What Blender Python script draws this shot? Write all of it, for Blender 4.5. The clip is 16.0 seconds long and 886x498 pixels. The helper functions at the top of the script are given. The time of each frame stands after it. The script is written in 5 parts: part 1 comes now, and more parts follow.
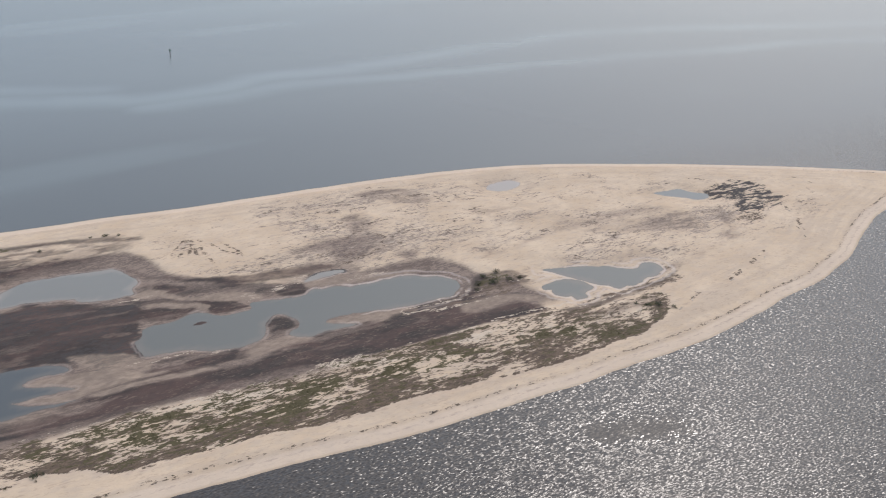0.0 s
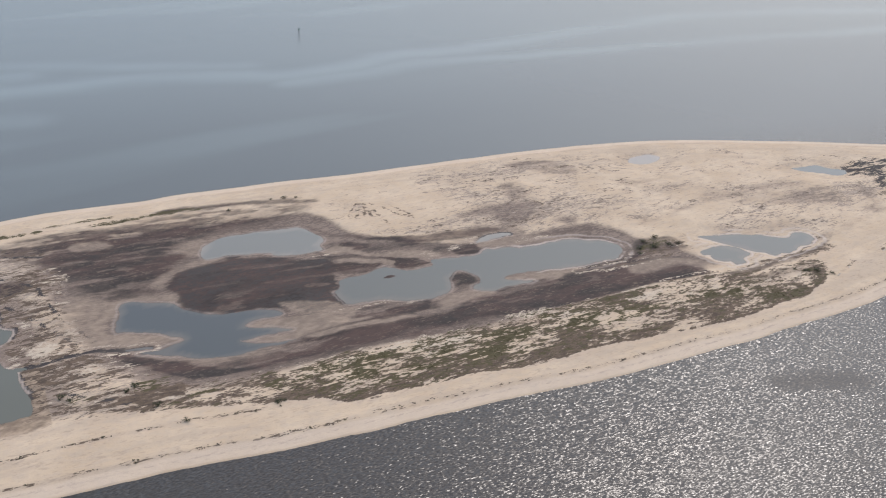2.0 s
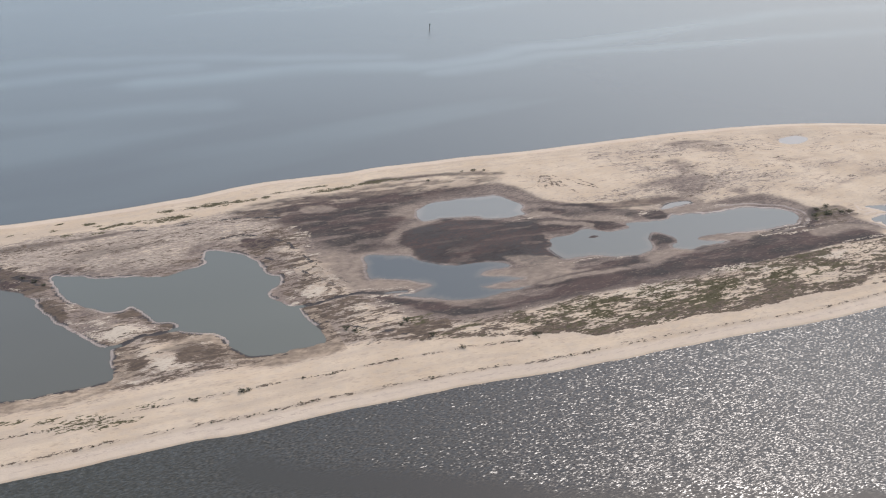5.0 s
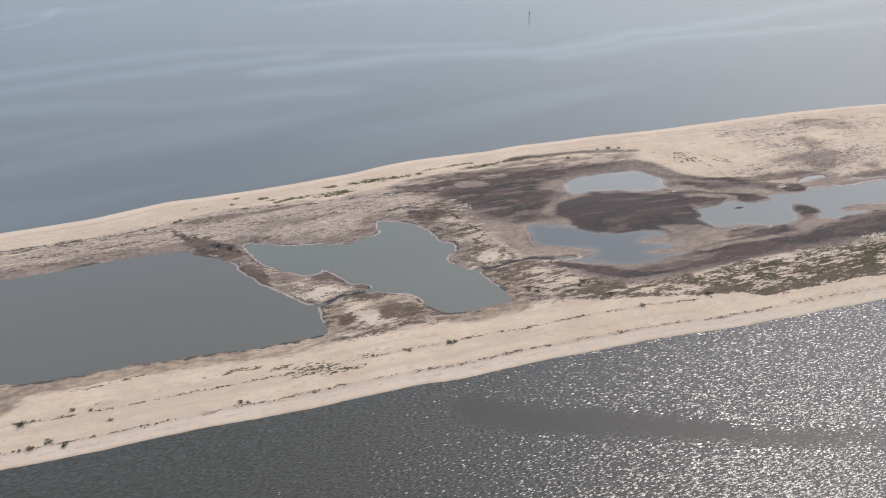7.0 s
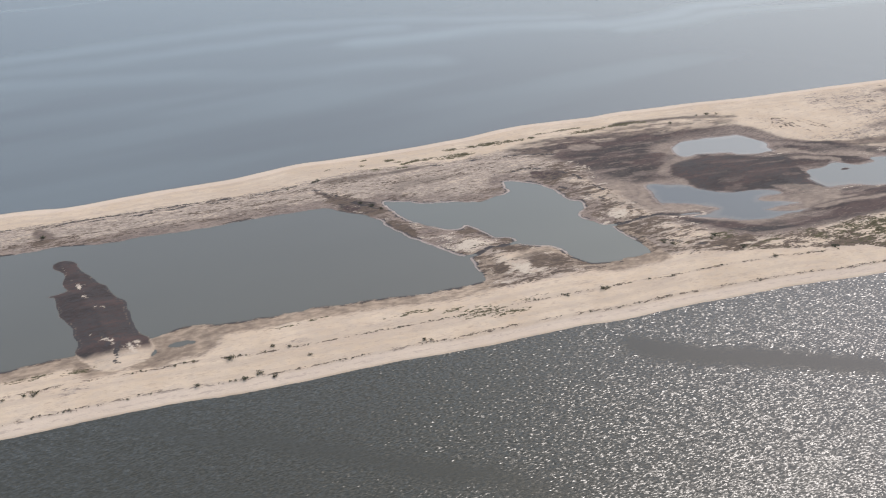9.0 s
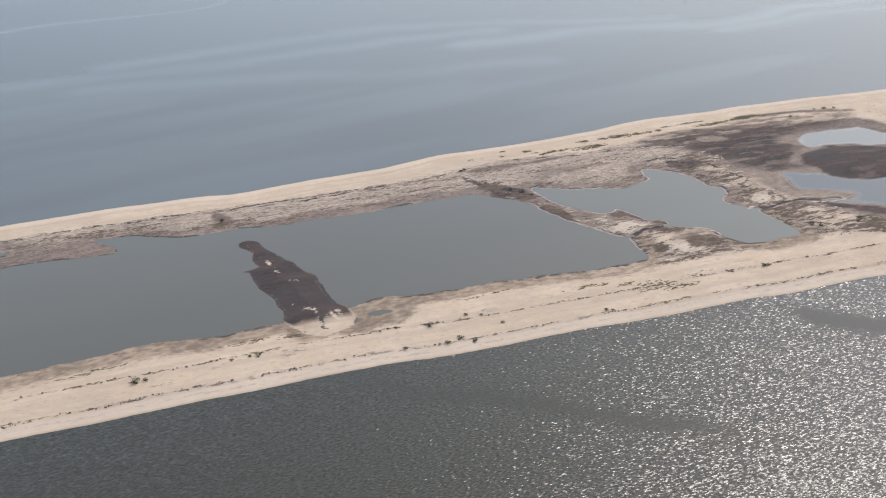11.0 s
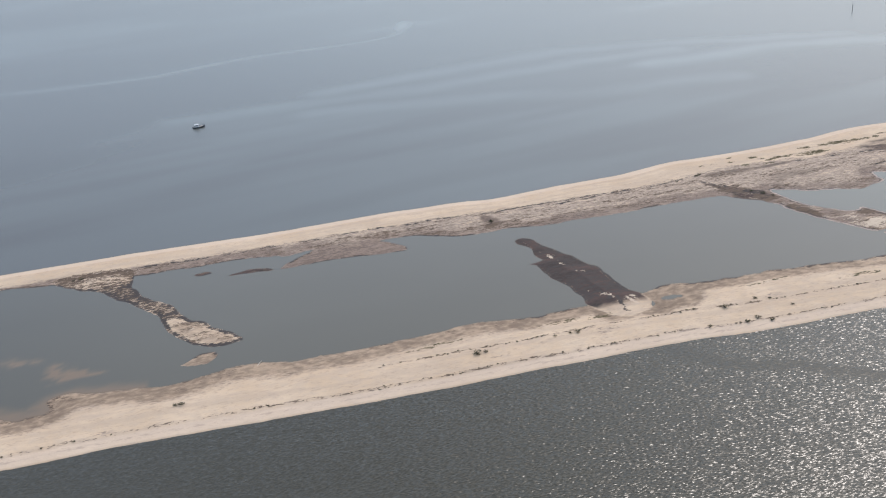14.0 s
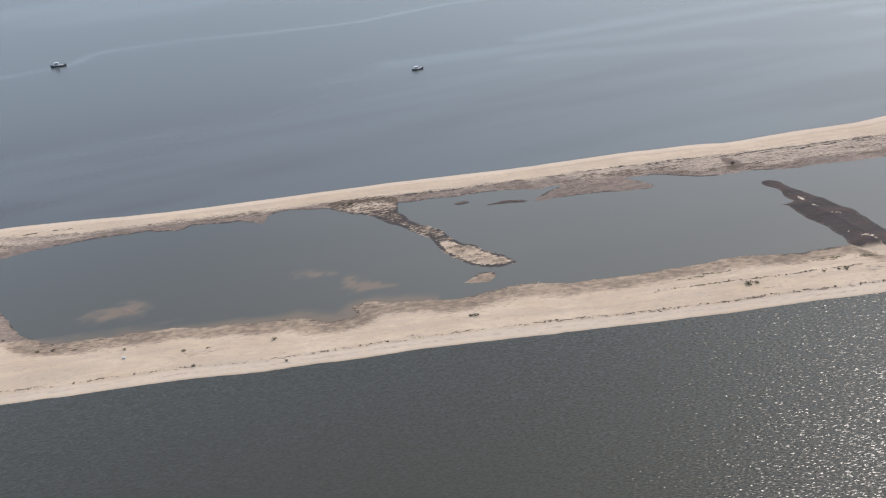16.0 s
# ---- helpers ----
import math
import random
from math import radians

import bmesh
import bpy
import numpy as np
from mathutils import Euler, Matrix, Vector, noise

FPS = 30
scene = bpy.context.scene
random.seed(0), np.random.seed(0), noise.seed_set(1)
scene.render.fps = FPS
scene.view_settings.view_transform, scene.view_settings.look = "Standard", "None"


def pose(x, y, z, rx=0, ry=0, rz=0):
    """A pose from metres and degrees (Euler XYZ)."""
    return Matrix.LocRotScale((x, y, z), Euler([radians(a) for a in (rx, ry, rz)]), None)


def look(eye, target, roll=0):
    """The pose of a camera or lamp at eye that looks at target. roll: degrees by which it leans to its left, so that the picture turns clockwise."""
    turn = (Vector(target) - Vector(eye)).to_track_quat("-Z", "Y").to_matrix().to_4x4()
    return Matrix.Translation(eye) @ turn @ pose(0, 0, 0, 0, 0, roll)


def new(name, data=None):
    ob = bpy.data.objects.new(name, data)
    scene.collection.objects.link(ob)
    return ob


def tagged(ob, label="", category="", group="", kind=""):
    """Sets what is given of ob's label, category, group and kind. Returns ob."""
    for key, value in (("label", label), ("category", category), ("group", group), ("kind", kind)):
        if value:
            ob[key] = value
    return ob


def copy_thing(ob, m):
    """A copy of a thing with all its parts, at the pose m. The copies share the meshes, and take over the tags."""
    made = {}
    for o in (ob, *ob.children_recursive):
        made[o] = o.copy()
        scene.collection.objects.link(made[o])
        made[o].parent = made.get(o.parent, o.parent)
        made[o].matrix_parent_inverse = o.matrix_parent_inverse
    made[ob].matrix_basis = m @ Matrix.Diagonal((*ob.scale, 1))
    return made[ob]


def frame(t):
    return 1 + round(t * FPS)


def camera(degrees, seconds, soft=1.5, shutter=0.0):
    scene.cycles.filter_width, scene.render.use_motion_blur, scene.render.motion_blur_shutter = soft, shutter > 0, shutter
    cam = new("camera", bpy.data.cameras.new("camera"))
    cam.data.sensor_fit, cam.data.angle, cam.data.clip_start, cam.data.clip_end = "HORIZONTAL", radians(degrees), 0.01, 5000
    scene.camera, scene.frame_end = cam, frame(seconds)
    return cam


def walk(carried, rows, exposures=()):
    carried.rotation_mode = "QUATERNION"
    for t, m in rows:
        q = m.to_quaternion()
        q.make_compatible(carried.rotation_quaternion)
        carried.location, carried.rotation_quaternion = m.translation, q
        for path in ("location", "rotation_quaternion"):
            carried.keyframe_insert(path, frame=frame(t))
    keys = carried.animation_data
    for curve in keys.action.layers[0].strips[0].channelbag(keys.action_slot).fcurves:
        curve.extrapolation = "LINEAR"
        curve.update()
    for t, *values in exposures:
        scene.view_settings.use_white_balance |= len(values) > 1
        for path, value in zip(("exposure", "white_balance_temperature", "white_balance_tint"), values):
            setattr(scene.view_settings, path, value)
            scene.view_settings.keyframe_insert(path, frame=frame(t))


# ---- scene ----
cam = camera(52.1, 16.0, soft=1.1)
PATH = [
    (0, (8.252, -0.518, 163.476), (9.214, 1.021, 162.637), 2.3),
    (0.5, (-4.73, 0.43, 163.622), (-3.797, 1.98, 162.77), 2.1),
    (1, (-18.412, 0.04, 163.315), (-17.512, 1.61, 162.462), 2.1),
    (1.5, (-31.043, -0.393, 162.69), (-30.173, 1.185, 161.821), 2.0),
    (2, (-43.72, -0.458, 162.965), (-42.872, 1.131, 162.096), 1.8),
    (2.5, (-56.248, -1.215, 163.322), (-55.422, 0.386, 162.453), 1.7),
    (3, (-69.09, -2.706, 163.307), (-68.287, -1.09, 162.445), 1.1),
    (3.2, (-74.473, -3.611, 163.072), (-73.678, -1.988, 162.215), 0.9),
    (5.3, (-132.811, -8.282, 160.725), (-132.046, -6.648, 159.864), 0.9),
    (5.5, (-138.78, -8.397, 160.66), (-138.029, -6.761, 159.788), 0.0),
    (6, (-152.469, -8.656, 160.582), (-151.75, -7.001, 159.718), -0.2),
    (6.5, (-166.33, -9.956, 160.737), (-165.629, -8.294, 159.874), -0.4),
    (7, (-180.191, -11.653, 161.23), (-179.507, -9.987, 160.36), -0.4),
    (7.5, (-194.162, -12.796, 161.606), (-193.493, -11.126, 160.731), -0.5),
    (8, (-208.079, -13.932, 162.035), (-207.418, -12.267, 161.147), -0.8),
    (8.5, (-222.868, -14.579, 162.493), (-222.207, -12.922, 161.589), -0.8),
    (9, (-237.423, -15.276, 162.935), (-236.769, -13.62, 162.025), -0.7),
    (9.2, (-243.316, -15.688, 163.007), (-242.668, -14.03, 162.095), -0.8),
    (11.3, (-302.811, -20.637, 162.694), (-302.237, -18.938, 161.808), -2.0),
    (11.5, (-308.139, -21.176, 162.89), (-307.576, -19.474, 162.004), -2.3),
    (12, (-321.861, -23.449, 164.242), (-321.323, -21.736, 163.361), -2.8),
    (12.5, (-336.97, -26.391, 165.84), (-336.444, -24.665, 164.976), -2.9),
    (13, (-351.972, -29.205, 167.256), (-351.467, -27.465, 166.409), -3.4),
    (13.5, (-366.704, -31.59, 168.356), (-366.23, -29.834, 167.525), -4.0),
    (14, (-382.136, -34.202, 169.473), (-381.72, -32.425, 168.653), -4.6),
    (14.5, (-397.708, -38.355, 171.366), (-397.352, -36.564, 170.551), -4.9),
    (15, (-412.06, -41.617, 173.248), (-411.762, -39.819, 172.424), -5.2),
    (15.5, (-427.484, -45.227, 175.09), (-427.269, -43.431, 174.236), -5.6),
    (16, (-444.421, -49.55, 176.46), (-444.288, -47.764, 175.571), -6.1),
]
walk(cam, [(t, look(eye, target, roll)) for t, eye, target, roll in PATH], ((0.0, -0.09), (3.0, -0.04), (7.0, 0.02), (12.0, 0.07), (16.0, 0.05)))

# ---- light ----
SUN_AZ, SUN_EL = 52.5, 48.0          # degrees from +y towards +x, and above the horizon
world = bpy.data.worlds.new("hazy_sky")
scene.world = world
world.use_nodes = True
wn, wl = world.node_tree.nodes, world.node_tree.links
sky = wn.new("ShaderNodeTexSky")
sky.sky_type, sky.sun_disc = "NISHITA", False
sky.sun_elevation, sky.sun_rotation = radians(SUN_EL), radians(SUN_AZ)
sky.dust_density, sky.air_density, sky.ozone_density = 3.5, 1.3, 2.0
haze = wn.new("ShaderNodeMix")
haze.data_type = "RGBA"
haze.inputs[0].default_value = 0.32
haze.inputs[7].default_value = (9.2, 11.3, 14.8, 1)
wl.new(sky.outputs[0], haze.inputs[6])
wl.new(haze.outputs[2], wn["Background"].inputs[0])
wn["Background"].inputs[1].default_value = 0.158
sun = new("sun", bpy.data.lights.new("sun", "SUN"))
sun.data.energy, sun.data.angle, sun.data.color = 2.35, radians(0.6), (1.0, 0.925, 0.885)
a, e = radians(SUN_AZ), radians(SUN_EL)
sun.matrix_world = look((900 * math.sin(a) * math.cos(e), 900 * math.cos(a) * math.cos(e), 900 * math.sin(e)), (0, 0, 0))


# ---- number tools ----
def lattice(ix, iy, seed):
    h = (ix.astype(np.int64) * 374761393 + iy.astype(np.int64) * 668265263 + seed * 974634777) & 0xFFFFFFFF
    h = ((h ^ (h >> 13)) * 1274126177) & 0xFFFFFFFF
    return ((h ^ (h >> 16)) & 0xFFFF).astype(np.float32) / 65535.0


def value_noise(x, y, seed):
    ix, iy = np.floor(x), np.floor(y)
    fx, fy = (x - ix).astype(np.float32), (y - iy).astype(np.float32)
    ux, uy = fx * fx * fx * (fx * (fx * 6 - 15) + 10), fy * fy * fy * (fy * (fy * 6 - 15) + 10)
    p, q = lattice(ix, iy, seed), lattice(ix + 1, iy, seed)
    r, s = lattice(ix, iy + 1, seed), lattice(ix + 1, iy + 1, seed)
    return (p + (q - p) * ux) * (1 - uy) + (r + (s - r) * ux) * uy


def fbm(x, y, size, seed, octaves=4, stretch=1.0, turn=0.0):
    """Fractal noise about 0..1; size: metres of the largest lumps; stretch: how much longer they are along the turned x axis."""
    c, s = math.cos(radians(turn)), math.sin(radians(turn))
    u, v = (x * c + y * s) / size / stretch, (y * c - x * s) / size
    total, amp, norm = 0.0, 1.0, 0.0
    for k in range(octaves):
        total = total + amp * value_noise(u * 2 ** k + 17.3 * k, v * 2 ** k - 9.1 * k, seed + 31 * k)
        norm += amp
        amp *= 0.52
    return total / norm


def smooth(lo, hi, v):
    w = np.clip((v - lo) / (hi - lo), 0, 1)
    return w * w * (3 - 2 * w)


def spline(points, closed=True, steps=5):
    """A rounded line through the corners of a plan."""
    p, n, out = [Vector((*q, 0)) for q in points], len(points), []
    for i in range(n if closed else n - 1):
        k = [p[(i + j) % n] if closed else p[min(max(i + j, 0), n - 1)] for j in (-1, 0, 1, 2)]
        for s in range(steps):
            w = s / steps
            out.append(0.5 * (2 * k[1] + (k[2] - k[0]) * w + (2 * k[0] - 5 * k[1] + 4 * k[2] - k[3]) * w * w + (3 * k[1] - k[0] - 3 * k[2] + k[3]) * w ** 3))
    if not closed:
        out.append(p[-1])
    return np.array([(v.x, v.y) for v in out], np.float32)


def distance(line, x, y, closed=True, far=40.0):
    """Metres from a line: inside a closed one minus. Past far it stays at far."""
    d = np.full(x.shape, far, np.float32)
    near = (x > line[:, 0].min() - far) & (x < line[:, 0].max() + far) & (y > line[:, 1].min() - far) & (y < line[:, 1].max() + far)
    px, py = x[near], y[near]
    best, inside = np.full(px.shape, 1e9, np.float32), np.zeros(px.shape, bool)
    ends = np.roll(line, -1, 0) if closed else line[1:]
    for (ax, ay), (bx, by) in zip(line, ends):
        ex, ey = bx - ax, by - ay
        w = np.clip(((px - ax) * ex + (py - ay) * ey) / max(ex * ex + ey * ey, 1e-6), 0, 1)
        best = np.minimum(best, (px - ax - w * ex) ** 2 + (py - ay - w * ey) ** 2)
        if closed and ay != by:
            inside ^= ((ay > py) != (by > py)) & (px < (bx - ax) * (py - ay) / (by - ay) + ax)
    best = np.minimum(np.sqrt(best), far)
    d[near] = np.where(inside, -best, best)
    return d


def grid_mesh(name, xs, ys, z, layers):
    """A sheet over xs and ys with heights z and colour layers of four numbers a point."""
    nx, ny = len(xs), len(ys)
    gx, gy = np.meshgrid(xs, ys)
    me = bpy.data.meshes.new(name)
    me.vertices.add(nx * ny)
    me.vertices.foreach_set("co", np.stack([gx, gy, z], -1).astype(np.float32).ravel())
    i = (np.arange(ny - 1)[:, None] * nx + np.arange(nx - 1)[None, :]).ravel()
    quads = np.stack([i, i + 1, i + nx + 1, i + nx], -1).astype(np.int32)
    me.loops.add(quads.size)
    me.loops.foreach_set("vertex_index", quads.ravel())
    me.polygons.add(len(quads))
    me.polygons.foreach_set("loop_start", np.arange(0, quads.size, 4, dtype=np.int32))
    me.polygons.foreach_set("use_smooth", np.ones(len(quads), bool))
    me.update(calc_edges=True)
    for key, channels in layers.items():
        data = np.stack([np.broadcast_to(c, gx.shape) for c in channels], -1).astype(np.float32)
        me.attributes.new(key, "FLOAT_COLOR", "POINT").data.foreach_set("color", data.ravel())
    return me


# ---- materials ----
class Nodes:
    """Short hand for a material's nodes."""

    def __init__(self, name):
        self.mat = bpy.data.materials.new(name)
        self.mat.use_nodes = True
        self.tree = self.mat.node_tree
        self.bsdf = self.tree.nodes["Principled BSDF"]
        self.place = self.add("ShaderNodeNewGeometry").outputs["Position"]

    def add(self, kind):
        return self.tree.nodes.new(kind)

    def put(self, value, socket):
        if isinstance(value, bpy.types.NodeSocket):
            self.tree.links.new(value, socket)
        else:
            socket.default_value = value

    def noise(self, size, detail=4.0, stretch=(1, 1, 1), rough=0.55, turn=0.0):
        m = self.add("ShaderNodeMapping")
        m.inputs["Scale"].default_value = [s / size for s in stretch]
        m.inputs["Rotation"].default_value = (0, 0, radians(turn))
        self.put(self.place, m.inputs["Vector"])
        n = self.add("ShaderNodeTexNoise")
        n.inputs["Scale"].default_value, n.inputs["Detail"].default_value, n.inputs["Roughness"].default_value = 1.0, detail, rough
        self.put(m.outputs[0], n.inputs["Vector"])
        return n.outputs[0]

    def math(self, how, p, q=0.0, r=0.0):
        n = self.add("ShaderNodeMath")
        n.operation = how
        for v, s in zip((p, q, r), n.inputs):
            self.put(v, s)
        return n.outputs[0]

    def vector(self, how, p, q):
        n = self.add("ShaderNodeVectorMath")
        n.operation = how
        self.put(p, n.inputs[0])
        self.put(q, n.inputs[1])
        return n.outputs[0]

    def step(self, value, lo, hi):
        n = self.add("ShaderNodeMapRange")
        n.interpolation_type = "SMOOTHSTEP"
        for v, s in zip((value, lo, hi), n.inputs):
            self.put(v, s)
        return n.outputs[0]

    def mix(self, fac, p, q):
        n = self.add("ShaderNodeMix")
        n.data_type = "RGBA"
        for v, s in ((fac, n.inputs[0]), (p, n.inputs[6]), (q, n.inputs[7])):
            self.put((*v, 1) if isinstance(v, tuple) and len(v) == 3 else v, s)
        return n.outputs[2]

    def layer(self, key):
        n = self.add("ShaderNodeAttribute")
        n.attribute_name = key
        s = self.add("ShaderNodeSeparateColor")
        self.put(n.outputs["Color"], s.inputs[0])
        return s.outputs[0], s.outputs[1], s.outputs[2], n.outputs["Alpha"]

    def bump(self, height, depth, strength=1.0, below=None):
        n = self.add("ShaderNodeBump")
        n.inputs["Distance"].default_value = depth
        self.put(height, n.inputs["Height"])
        self.put(strength, n.inputs["Strength"])
        if below is not None:
            self.put(below, n.inputs["Normal"])
        return n.outputs[0]

    def done(self, color, rough, normal=None, **more):
        self.put(color if isinstance(color, bpy.types.NodeSocket) else (*color, 1), self.bsdf.inputs["Base Color"])
        self.put(rough, self.bsdf.inputs["Roughness"])
        if normal is not None:
            self.put(normal, self.bsdf.inputs["Normal"])
        for key, v in more.items():
            self.put(v, self.bsdf.inputs[key.replace("_", " ")])
        return self.mat


def ground_material():
    n = Nodes("sand_and_marsh_ground")
    mud, green, brown, wet = n.layer("cover")
    grey, tan, crust, dark = n.layer("soil")
    beige, _, _, _ = n.layer("bank")
    rim, pale, bands, swash = n.layer("edge")
    wide, mid, fine = n.noise(22, 5), n.noise(2.6, 5, (0.75, 1.2, 1)), n.noise(0.55, 3)
    dashes = n.math("ADD", n.math("MULTIPLY", n.noise(1.0, 3, (0.36, 1.2, 1), 0.6, -4), 0.40), n.math("MULTIPLY", n.noise(0.5, 2, (0.34, 1.1, 1), 0.6, 3), 0.34))
    patchy = n.step(n.math("ADD", n.math("MULTIPLY", n.noise(2.6, 4, (0.36, 1.15, 1), 0.6, 3), 0.26), dashes), 0.385, 0.615)
    litter = n.step(n.noise(0.9, 5, (0.4, 1.2, 1), 0.75), 0.53, 0.60)
    flecks = n.step(n.noise(1.1, 5, (0.35, 1.3, 1), 0.75), 0.55, 0.62)

    def over(mask, below, color, edge=0.12, amount=0.95, grain=patchy):
        ragged = n.math("ADD", mask, n.math("MULTIPLY", n.math("SUBTRACT", grain, 0.5), amount))
        return n.mix(n.math("MULTIPLY", n.step(ragged, 0.5 - edge, 0.5 + edge), n.step(mask, 0.0, 0.12)), below, color)

    sand = n.mix(n.step(wide, 0.3, 0.7), (0.456, 0.350, 0.247), (0.398, 0.297, 0.202))
    sand = n.mix(n.math("MULTIPLY", n.step(mid, 0.42, 0.68), 0.4), sand, (0.34, 0.275, 0.215))
    sand = n.mix(n.math("MULTIPLY", n.step(fine, 0.55, 0.8), 0.25), sand, (0.29, 0.24, 0.19))
    sand = n.mix(n.math("MULTIPLY", bands, 0.5), sand, (0.345, 0.268, 0.198))
    contour = n.math("ABSOLUTE", n.math("SUBTRACT", n.noise(9, 5, (0.5, 1.2, 1), 0.6, 8), 0.5))
    sand = n.mix(n.math("MULTIPLY", n.math("SUBTRACT", 1.0, n.step(contour, 0.004, 0.03)), n.math("MULTIPLY", n.step(grey, 0.02, 0.3), 0.5)), sand, (0.25, 0.20, 0.16))
    color = over(grey, sand, n.mix(patchy, (0.335, 0.262, 0.198), (0.205, 0.157, 0.122)), 0.2, 0.95)
    color = n.mix(n.step(n.math("ADD", tan, n.math("MULTIPLY", n.math("SUBTRACT", mid, 0.5), 0.35)), 0.1, 0.95), color, n.mix(n.step(n.math("ADD", n.math("MULTIPLY", wide, 0.5), n.math("MULTIPLY", patchy, 0.5)), 0.35, 0.65), (0.195, 0.144, 0.112), (0.105, 0.078, 0.063)))
    color = n.mix(n.step(n.math("ADD", mud, n.math("MULTIPLY", n.math("SUBTRACT", mid, 0.5), 0.3)), 0.1, 0.8), color, n.mix(n.step(n.math("ADD", n.math("MULTIPLY", mid, 0.3), n.math("MULTIPLY", n.noise(13, 4, (0.5, 1.3, 1), 0.55), 0.7)), 0.38, 0.62), (0.064, 0.040, 0.033), (0.030, 0.024, 0.021)))
    color = n.mix(n.step(n.math("ADD", beige, n.math("MULTIPLY", n.math("SUBTRACT", patchy, 0.5), 0.32)), 0.1, 0.8), color, n.mix(n.step(n.math("ADD", n.math("MULTIPLY", wide, 0.4), n.math("MULTIPLY", mid, 0.6)), 0.38, 0.62), (0.290, 0.214, 0.148), (0.150, 0.108, 0.076)))
    busy = n.math("MAXIMUM", n.math("MAXIMUM", grey, n.math("MULTIPLY", tan, 0.35)), brown)
    color = n.mix(n.math("MULTIPLY", litter, n.math("MULTIPLY", n.math("MULTIPLY", n.step(busy, 0.1, 0.9), n.math("SUBTRACT", 1.0, n.math("MULTIPLY", beige, 0.75))), 0.55)), color, (0.100, 0.074, 0.058))
    color = n.mix(n.math("MULTIPLY", flecks, n.math("MULTIPLY", n.math("MULTIPLY", n.step(busy, 0.3, 0.9), n.math("SUBTRACT", 1.0, n.step(mud, 0.1, 0.5))), 0.36)), color, (0.43, 0.36, 0.285))
    color = over(crust, color, n.mix(fine, (0.455, 0.372, 0.282), (0.375, 0.30, 0.222)), 0.08, 0.95)
    tone = n.step(n.noise(1.7, 5, (0.45, 1.2, 1), 0.65, 7), 0.34, 0.66)
    color = n.mix(n.math("MULTIPLY", n.step(n.math("ADD", brown, n.math("MULTIPLY", n.math("SUBTRACT", patchy, 0.5), 0.9)), 0.15, 0.6), 0.45), color, n.mix(tone, (0.245, 0.182, 0.136), (0.150, 0.108, 0.080)))
    color = over(n.math("SUBTRACT", brown, 0.06), color, n.mix(n.math("MULTIPLY", n.math("ADD", tone, fine), 0.5), (0.140, 0.097, 0.066), (0.042, 0.030, 0.022)), 0.07, 1.1)
    color = over(green, color, n.mix(fine, (0.088, 0.070, 0.032), (0.044, 0.037, 0.019)), 0.08, 1.15)
    color = over(dark, color, n.mix(fine, (0.052, 0.043, 0.039), (0.034, 0.029, 0.027)), 0.2, 0.95)
    color = n.mix(n.math("MULTIPLY", pale, 0.64), color, n.mix(n.step(mid, 0.35, 0.65), (0.262, 0.198, 0.146), (0.185, 0.139, 0.104)))
    color = n.mix(n.math("MULTIPLY", swash, 0.5), color, n.mix(mid, (0.49, 0.39, 0.305), (0.44, 0.345, 0.265)))
    color = n.mix(n.math("MULTIPLY", rim, 0.8), color, (0.42, 0.35, 0.30))
    damp = n.add("ShaderNodeMix")
    damp.data_type, damp.blend_type = "RGBA", "MULTIPLY"
    n.put(n.math("MULTIPLY", wet, 0.8), damp.inputs[0])
    n.put(color, damp.inputs[6])
    damp.inputs[7].default_value = (0.62, 0.58, 0.54, 1)
    color = damp.outputs[2]
    firm = n.math("SUBTRACT", 0.7, n.math("MULTIPLY", n.math("MAXIMUM", mud, n.math("MULTIPLY", tan, 0.7)), 0.55))
    normal = n.bump(mid, 0.25, firm, n.bump(fine, 0.08, firm))
    rough = n.math("SUBTRACT", 0.92, n.math("MULTIPLY", wet, 0.35))
    return n.done(color, rough, normal, Specular_IOR_Level=0.25)


